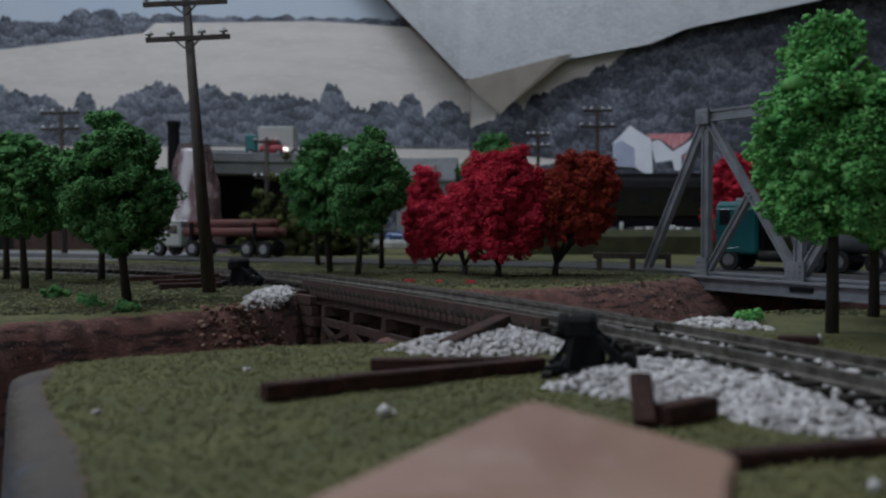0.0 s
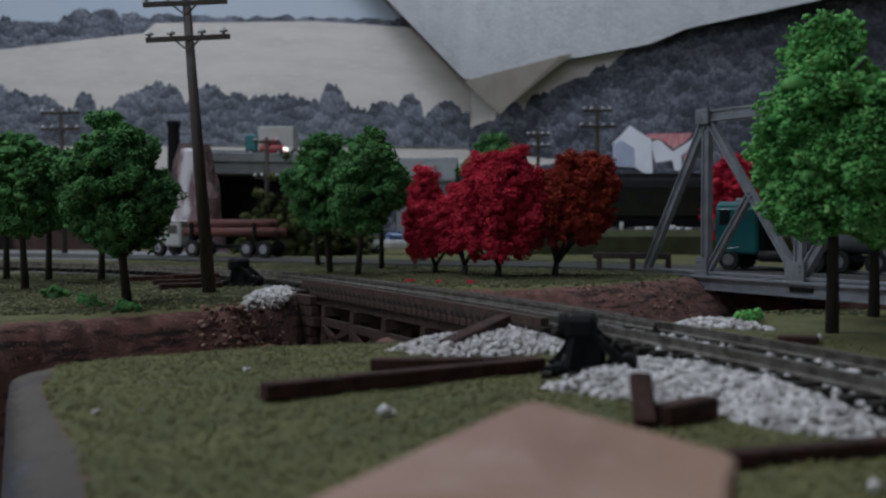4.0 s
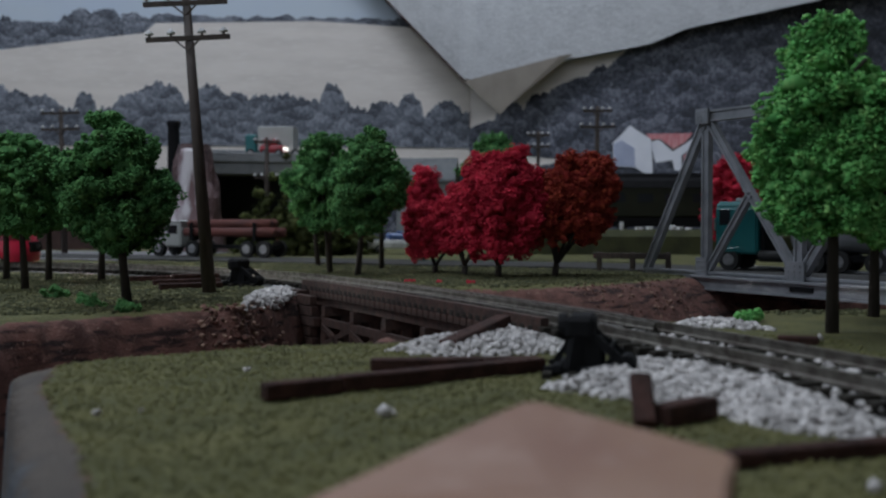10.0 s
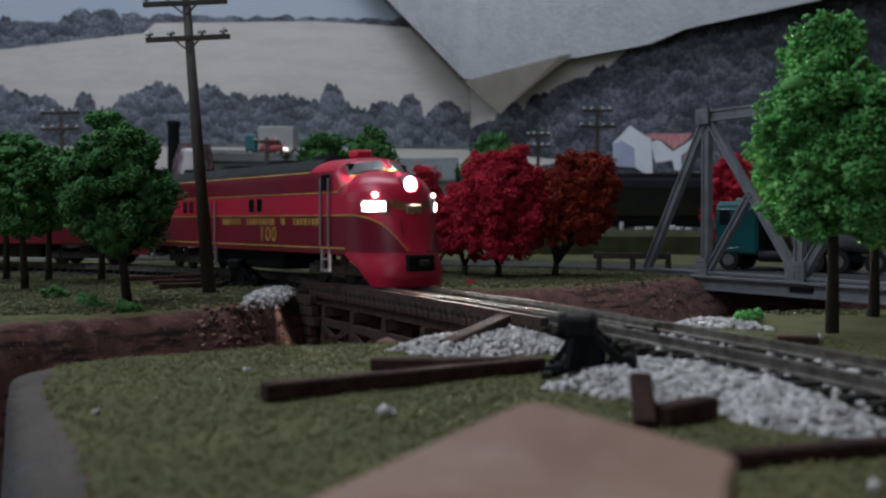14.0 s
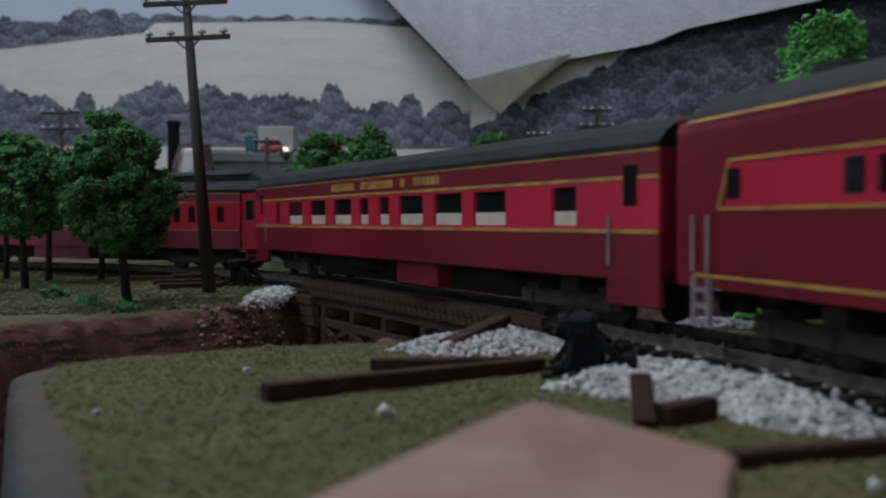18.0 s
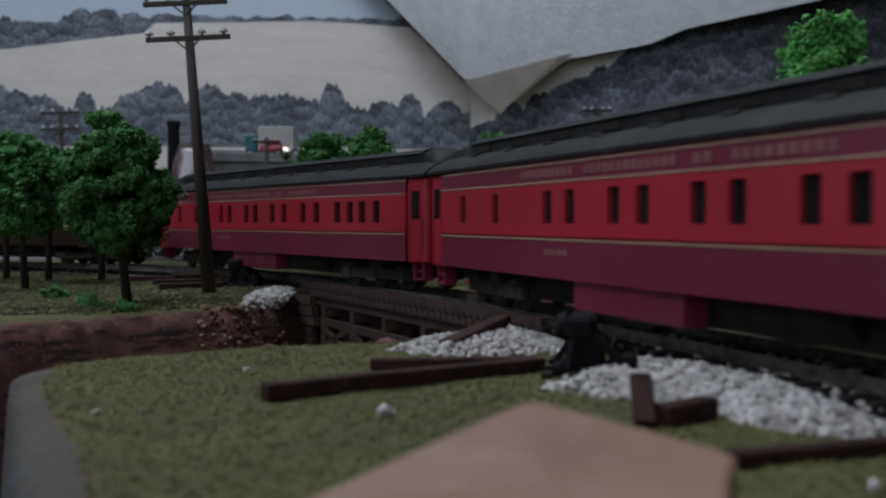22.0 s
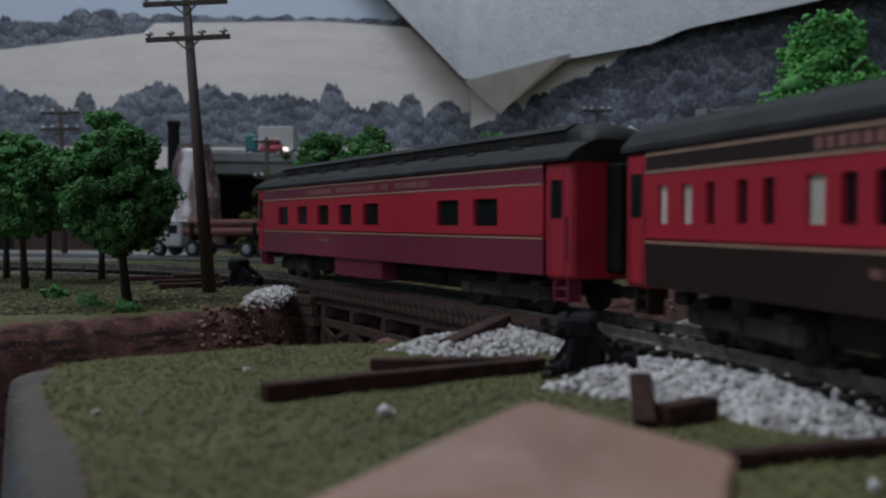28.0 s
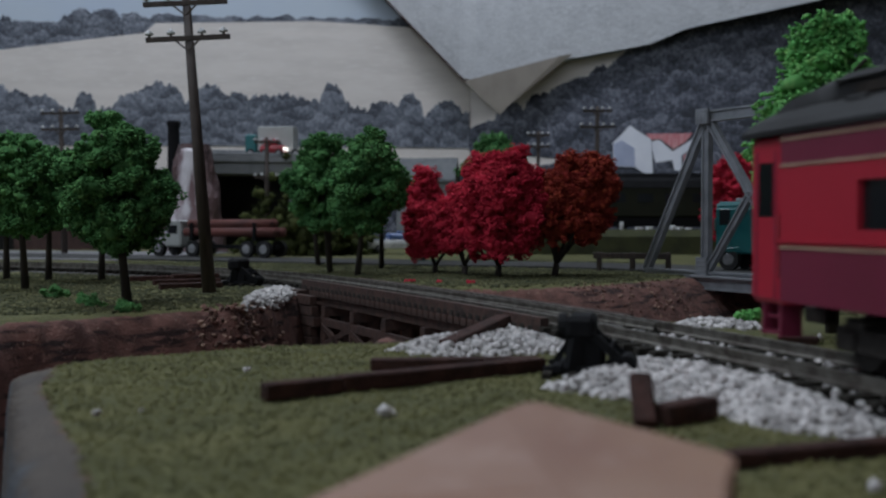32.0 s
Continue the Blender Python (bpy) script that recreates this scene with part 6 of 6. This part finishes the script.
    half_w = lerp((0.05, 1.5), (0.5, 1.66), (1.2, 1.76), (3.2, 1.76), (3.6, 1.7), (3.9, 1.56), (4.15, 1.32), (4.3, 1.05), (4.44, 0.7))
    root_x = lerp((0.05, 10.5), (0.7, 9.9), (1.2, 8.95), (4.44, 8.95))

    def on_nose(a, z, grow=0.0):
        """a runs from -90 (near side) over 0 (front) to 90."""
        c, n = abs(math.cos(radians(a))) ** 0.86, abs(math.sin(radians(a))) ** 0.86
        r = root_x(z)
        return (r + (tip_x(z) - r + grow) * c, math.copysign((half_w(z) + grow) * n, a), z)

    def nose_panel(name, a0, a1, low, high, mat, label="", grow=0.0, rows=14):
        bm = bmesh.new()
        prev = None
        n = max(6, int((a1 - a0) / 4))
        for i in range(n + 1):
            a = a0 + (a1 - a0) * i / n
            z0, z1 = low(a), high(a)
            col = [bm.verts.new(on_nose(a, z0 + (z1 - z0) * k / rows, grow)) for k in range(rows + 1)]
            if prev:
                for k in range(rows):
                    bm.faces.new((prev[k], col[k], col[k + 1], prev[k + 1]))
            prev = col
        bmesh.ops.remove_doubles(bm, verts=bm.verts[:], dist=0.004)
        return part(name, bm, mat, top, label, True)

    vee = lerp((0, 1.3), (13, 1.36), (20, 1.72), (30, 2.12), (42, 2.42), (56, 2.6), (72, 2.69), (90, 2.70))
    v_line = lambda a: vee(abs(a))
    nose_panel("nose_red_panel", -90, 90, v_line, lambda a: 4.44, RED, rows=24)
    for s in (-1, 1):
        lo_a, hi_a = (-90, -13) if s < 0 else (13, 90)
        nose_panel("nose_flank", lo_a, hi_a, lambda a: 1.3, v_line, MAROON)
        nose_panel("nose_stripe", lo_a, hi_a, lambda a: v_line(a) - 0.035, lambda a: v_line(a) + 0.035, GOLD, "gold stripe curving down the nose", 0.025, 2)
    nose_panel("pilot", -90, 90, lambda a: 0.05, lambda a: 1.3, RED, "red pilot skirt")
    # cab front: a shallow V of two panes under a brow
    sill = [(8.35, -1.72, 4.02), (8.9, -1.1, 4.28), (9.5, -0.1, 4.44), (9.5, 0.1, 4.44), (8.9, 1.1, 4.28), (8.35, 1.72, 4.02)]
    brow = [(8.2, -1.5, 4.6), (8.55, -1.0, 4.76), (8.95, -0.1, 4.88), (8.95, 0.1, 4.88), (8.55, 1.0, 4.76), (8.2, 1.5, 4.6)]
    crest = [(7.6, -1.4, 4.66), (7.6, -0.95, 4.9), (7.6, -0.1, 5.0), (7.6, 0.1, 5.0), (7.6, 0.95, 4.9), (7.6, 1.4, 4.66)]
    bm = bmesh.new()
    lines = [[bm.verts.new(p) for p in row] for row in (sill, brow, crest)]
    for a, b in zip(lines, lines[1:]):
        for i in range(5):
            bm.faces.new((a[i], a[i + 1], b[i + 1], b[i]))
    part("cab_front", bm, RED, top, "", True)
    bm = bmesh.new()
    for a, b in zip(sill, sill[1:]):
        beam(bm, (a[0] + 0.03, a[1], a[2]), (b[0] + 0.03, b[1], b[2]), 0.06, 0.07)
    part("sill_stripe", bm, GOLD, top, "gold stripe under the windscreen")
    for s in (-1, 1):
        bm = bmesh.new()
        q = [(8.46, 1.56, 4.14), (8.98, 1.0, 4.36), (9.42, 0.2, 4.5), (9.0, 0.2, 4.82), (8.62, 0.95, 4.7), (8.28, 1.47, 4.56)]
        inner = [bm.verts.new((x - 0.02, s * y, z - 0.02)) for x, y, z in q]
        outer = [bm.verts.new((x + 0.04, s * y * 1.01, z + 0.03)) for x, y, z in q]
        bm.faces.new((outer[0], outer[1], outer[4], outer[5]))
        bm.faces.new((outer[1], outer[2], outer[3], outer[4]))
        for i in range(6):
            bm.faces.new((inner[i], inner[(i + 1) % 6], outer[(i + 1) % 6], outer[i]))
        part("windscreen", bm, WINDSCREEN, top, "grey windscreen pane")
    part("core", boxes((-12.95, 8.6, -1.3, 1.3, 1.2, 4.7)), BLACK, top, "dark inner frame")
    part("rear_wall", boxes((-13.1, -12.95, -1.68, 1.68, 1.2, 4.6), bevel=0.06), MAROON, top)
    part("roof_deck", prism(bmesh.new(), [(-1.35, 4.72), (-0.95, 4.99), (0, 5.09), (0.95, 4.99), (1.35, 4.72)], -12.9, 6.2), ROOF, top, "weathered black roof")
    for k in (-9.5, -4.5, 0.5, 5.0):
        part("roof_fan", rod(bmesh.new(), (k, 0, 5.02), (k, 0, 5.2), 0.8, 0.76, 18), ROOF, top)
    part("roof_horn", boxes((6.9, 7.6, -0.4, 0.4, 4.98, 5.34), bevel=0.1), RED, top, "red roof beacon housing")
    for s in (-1, 1):
        part("cab_window", boxes((7.2, 7.85, s * 1.76 - 0.03, s * 1.76 + 0.03, 3.7, 4.3), bevel=0.02), PANE, top)
        for wx in (-10.6, -7.0, -6.2, 0.78, 1.58):
            part("side_window", boxes((wx - 0.24, wx + 0.24, s * 1.77 - 0.02, s * 1.77 + 0.02, 2.88, 3.44), bevel=0.02), PANE, top)
        for dx in (-3.4, 7.58):
            for e in (-0.32, 0.32):
                part("grab_rail", rod(bmesh.new(), (dx + e, s * 1.86, 1.5), (dx + e, s * 1.86, 4.15 if dx > 0 else 3.4), 0.045, 0.045, 8), HANDRAIL, top)
            part("ladder", boxes((dx - 0.34, dx - 0.22, s * 1.78 - 0.05, s * 1.78 + 0.05, 0.5, 1.42), (dx + 0.22, dx + 0.34, s * 1.78 - 0.05, s * 1.78 + 0.05, 0.5, 1.42),
                                 (dx - 0.3, dx + 0.3, s * 1.78 - 0.08, s * 1.78 + 0.06, 0.5, 0.6), (dx - 0.3, dx + 0.3, s * 1.78 - 0.08, s * 1.78 + 0.06, 0.95, 1.03)), HANDRAIL, top)
        part("rear_ladder", boxes((-12.1, -11.98, s * 1.8 - 0.05, s * 1.8 + 0.05, 0.5, 1.4), (-11.5, -11.38, s * 1.8 - 0.05, s * 1.8 + 0.05, 0.5, 1.4),
                                  *[(-12.0, -11.45, s * 1.8 - 0.04, s * 1.8 + 0.04, 0.5 + 0.3 * q, 0.6 + 0.3 * q) for q in range(3)]), HANDRAIL, top)
        for e in (-12.05, -11.45):
            part("grab_rail", rod(bmesh.new(), (e, s * 1.84, 1.5), (e, s * 1.84, 2.6), 0.04, 0.04, 8), HANDRAIL, top)
        part("end_stripe", beam(bmesh.new(), (-11.15, s * 1.775, 2.7), (-10.75, s * 1.775, 3.59), 0.02, 0.08), GOLD, top, "gold stripe")
        bx, by, _ = on_nose(s * 47, 3.02)
        part("number_board", moved_mesh(boxes((-0.09, 0.09, -0.46, 0.46, -0.18, 0.18), bevel=0.04), bx, by, 3.02, s * 52), BOARDLIGHT, top, "glowing white number board")
        part("board_frame", moved_mesh(boxes((-0.12, 0.05, -0.54, 0.54, -0.25, 0.25), bevel=0.03), bx, by, 3.02, s * 52), HANDRAIL, top)
        cx, cy, _ = on_nose(s * 45, 3.45)
        part("class_light", rod(bmesh.new(), (cx - 0.15, cy - s * 0.1, 3.45), (cx + 0.1, cy + s * 0.08, 3.46), 0.11, 0.10, 12), BOARDLIGHT if s < 0 else MARKER, top, "small glowing lamp")
        part("grab_iron", rod(bmesh.new(), on_nose(s * 17, 2.0, 0.08), on_nose(s * 17, 2.55, 0.08), 0.03, 0.03, 6), MAROON, top)
    part("headlight", rod(bmesh.new(), (10.5, 0, 3.85), (10.82, 0, 3.87), 0.24, 0.24, 20), LENS, top, "bright round headlight")
    bm = bmesh.new()
    hoops = []
    for x, r in ((10.35, 0.33), (10.93, 0.33), (10.93, 0.27), (10.6, 0.27)):
        hoops.append([bm.verts.new((x, r * math.cos(6.2832 * i / 24), 3.86 + r * math.sin(6.2832 * i / 24))) for i in range(24)])
    for a, b in zip(hoops, hoops[1:]):
        for i in range(24):
            bm.faces.new((a[i], a[(i + 1) % 24], b[(i + 1) % 24], b[i]))
    part("headlight_rim", bm, MAROON, top, "", True)
    wing = nose_panel("nose_emblem", -26, 26, lambda a: 2.72 + 0.012 * abs(a), lambda a: 3.16 + 0.004 * abs(a), EMBLEM, "dull gold winged nose emblem", 0.03, 4)
    part("emblem_crest", boxes((11.0, 11.15, -0.34, 0.34, 2.74, 3.1), bevel=0.05), DULL, top, "gold crest")
    part("coupler_pocket", boxes((11.3, 11.66, -0.62, 0.62, 0.62, 1.24), bevel=0.06), BLACK, top)
    part("front_coupler", boxes((11.6, 11.95, -0.14, 0.14, 0.78, 1.05), bevel=0.04), UNDER, top)
    part("fuel_tank", boxes((-3.5, 3.0, -1.35, 1.35, 0.4, 1.3), bevel=0.12), BLACK, top)
    letter_bars("lettering", top, -2.35, (2.1, 2.85, 0.55, 2.3), 2.45, 0.27, 1.765, GOLD, gap=0.27, fill=0.66)
    for k, sign in enumerate("100"):
        fc = bpy.data.curves.new("road_number", "FONT")
        fc.body, fc.size, fc.extrude, fc.align_x = sign, 0.9, 0.02, "CENTER"
        holder = new("holder", fc)
        bpy.context.view_layer.update()
        digit = bpy.data.meshes.new_from_object(holder.evaluated_get(bpy.context.evaluated_depsgraph_get()))
        bpy.data.objects.remove(holder)
        digit.transform(Matrix.Scale(S, 4) @ Matrix.Diagonal((1.1, 1, 1, 1)))
        digit.materials.clear()
        for s in (-1, 1):
            ob = part("road_number_digit", digit, GOLD, top, "gold road number digit")
            ob.matrix_basis = pose((2.45 - s * 0.58 * (k - 1)) * S, s * 1.775 * S, 1.62 * S, 90, 0, 0 if s < 0 else 180)
    for x in (-8.3, 8.0):
        bogie(top, x, 5.4, 3, 2.5 * (1 if x > 0 else -1))
    part("side_frame_tank", boxes((-5.3, -3.7, -1.3, 1.3, 0.5, 1.2), bevel=0.05), UNDER, top)
    part("coupler", boxes((-13.7, -13.0, -0.14, 0.14, 0.55, 0.85), bevel=0.03), UNDER, top)
    return top


def moved_mesh(bm, x, y, z, rz):
    bmesh.ops.transform(bm, matrix=Matrix.Translation((x, y, z)) @ Matrix.Rotation(radians(rz), 4, "Z"), verts=bm.verts[:])
    return bm


WIN_A = [(-10.4, 0.45), (-7.9, 0.45)] + [(c, 0.5) for c in (-4.6, -3.4, -1.3, -0.1, 1.9, 3.1, 5.0, 6.1, 7.95, 9.0, 9.9, 10.95)]
WIN_B = [(-10.1, 0.45), (-7.75, 0.45)] + [(c, 0.5) for c in (-4.45, -3.4, -1.45, -0.45, 1.35, 2.5, 4.3, 5.5, 7.25, 8.25, 9.15, 10.2)]
WIN_C = [(-11.5, 0.42), (-10.45, 0.42), (-9.5, 0.32), (-8.36, 0.37), (-7.5, 0.37), (-6.15, 0.5), (-5.3, 0.4), (-4.5, 0.4), (-3.0, 0.4), (-1.3, 0.42), (-0.6, 0.42), (1.15, 0.42), (1.85, 0.42),
         (3.05, 0.5), (3.87, 0.5), (5.25, 0.52), (6.1, 0.5), (8.36, 0.46), (10.5, 0.5)]
WIN_D = [(-9.35, 1.35), (-6.75, 1.3), (-4.2, 1.3), (-1.75, 1.33), (0.75, 1.4), (6.82, 1.45), (9.19, 1.41)]
engine = locomotive()
# each with the distance of its front behind the head of the train, and its length
cars = [(engine, 1.4, 26.0),
        (diner(30.9), 28.3, 30.9),
        (heavyweight("sleeping_car", "red and plum clerestory sleeping car with paired windows", 26.8, WIN_A, PLUM, PLUM, OLD_RED, DULL, OLD_RED, box_at=-1.1), 60.9, 26.8),
        (heavyweight("sleeping_car", "red and plum clerestory sleeping car with narrow windows", 26.7, WIN_B, PLUM, PLUM, OLD_RED, DULL, OLD_RED, box_at=-1.0), 89.2, 26.7),
        (heavyweight("sleeping_car", "red sleeping car with dark brown sides and smooth roof", 26.9, WIN_C, BROWN, BROWN, OLD_RED, DULL, BROWN, False,
                     [1, 1, 0, 0, 0, 1], box_at=-1.0, box_mat=BROWN, board_z=3.5), 117.6, 26.9),
        (heavyweight("lounge_car", "red and plum clerestory lounge car at the end of the train", 26.8, WIN_D, PLUM, PLUM, OLD_RED, DULL, OLD_RED, box_at=-0.9, glass_z=(2.34, 3.10)), 147.2, 26.8)]


# ---------------------------------------------------------------- what moves
def front_at(t):
    """Where the nose of the train is on the line, in centimetres, at t seconds."""
    if t < 10:
        return -110.60 - 8.38 * (10 - t)
    if t < 12:
        return -93.37 - 8.853 * (12 - t) + 0.118 * (12 - t) ** 2
    u = (t - 22) / 10
    ease = 2.5 * (max(0.0, 15 - t) / 3) ** 2
    return ease + 14.19 + 118.807 * u + 0.576 * u ** 2 - 12.642 * u ** 3 - 4.466 * u ** 4


def motions():
    for car, ahead, length in cars:
        rows = []
        n = 96
        for i in range(n + 1):
            t = 32.0 * i / n
            mid = front_at(t) - ahead - length / 2
            q = length / 2 - 4.2
            xa, ya, _ = track(mid + q)
            xb, yb, _ = track(mid - q)
            rows.append((t, pose((xa + xb) / 2 * S, (ya + yb) / 2 * S, 0, 0, 0, math.degrees(math.atan2(ya - yb, xa - xb)))))
        walk(car, rows)


motions()
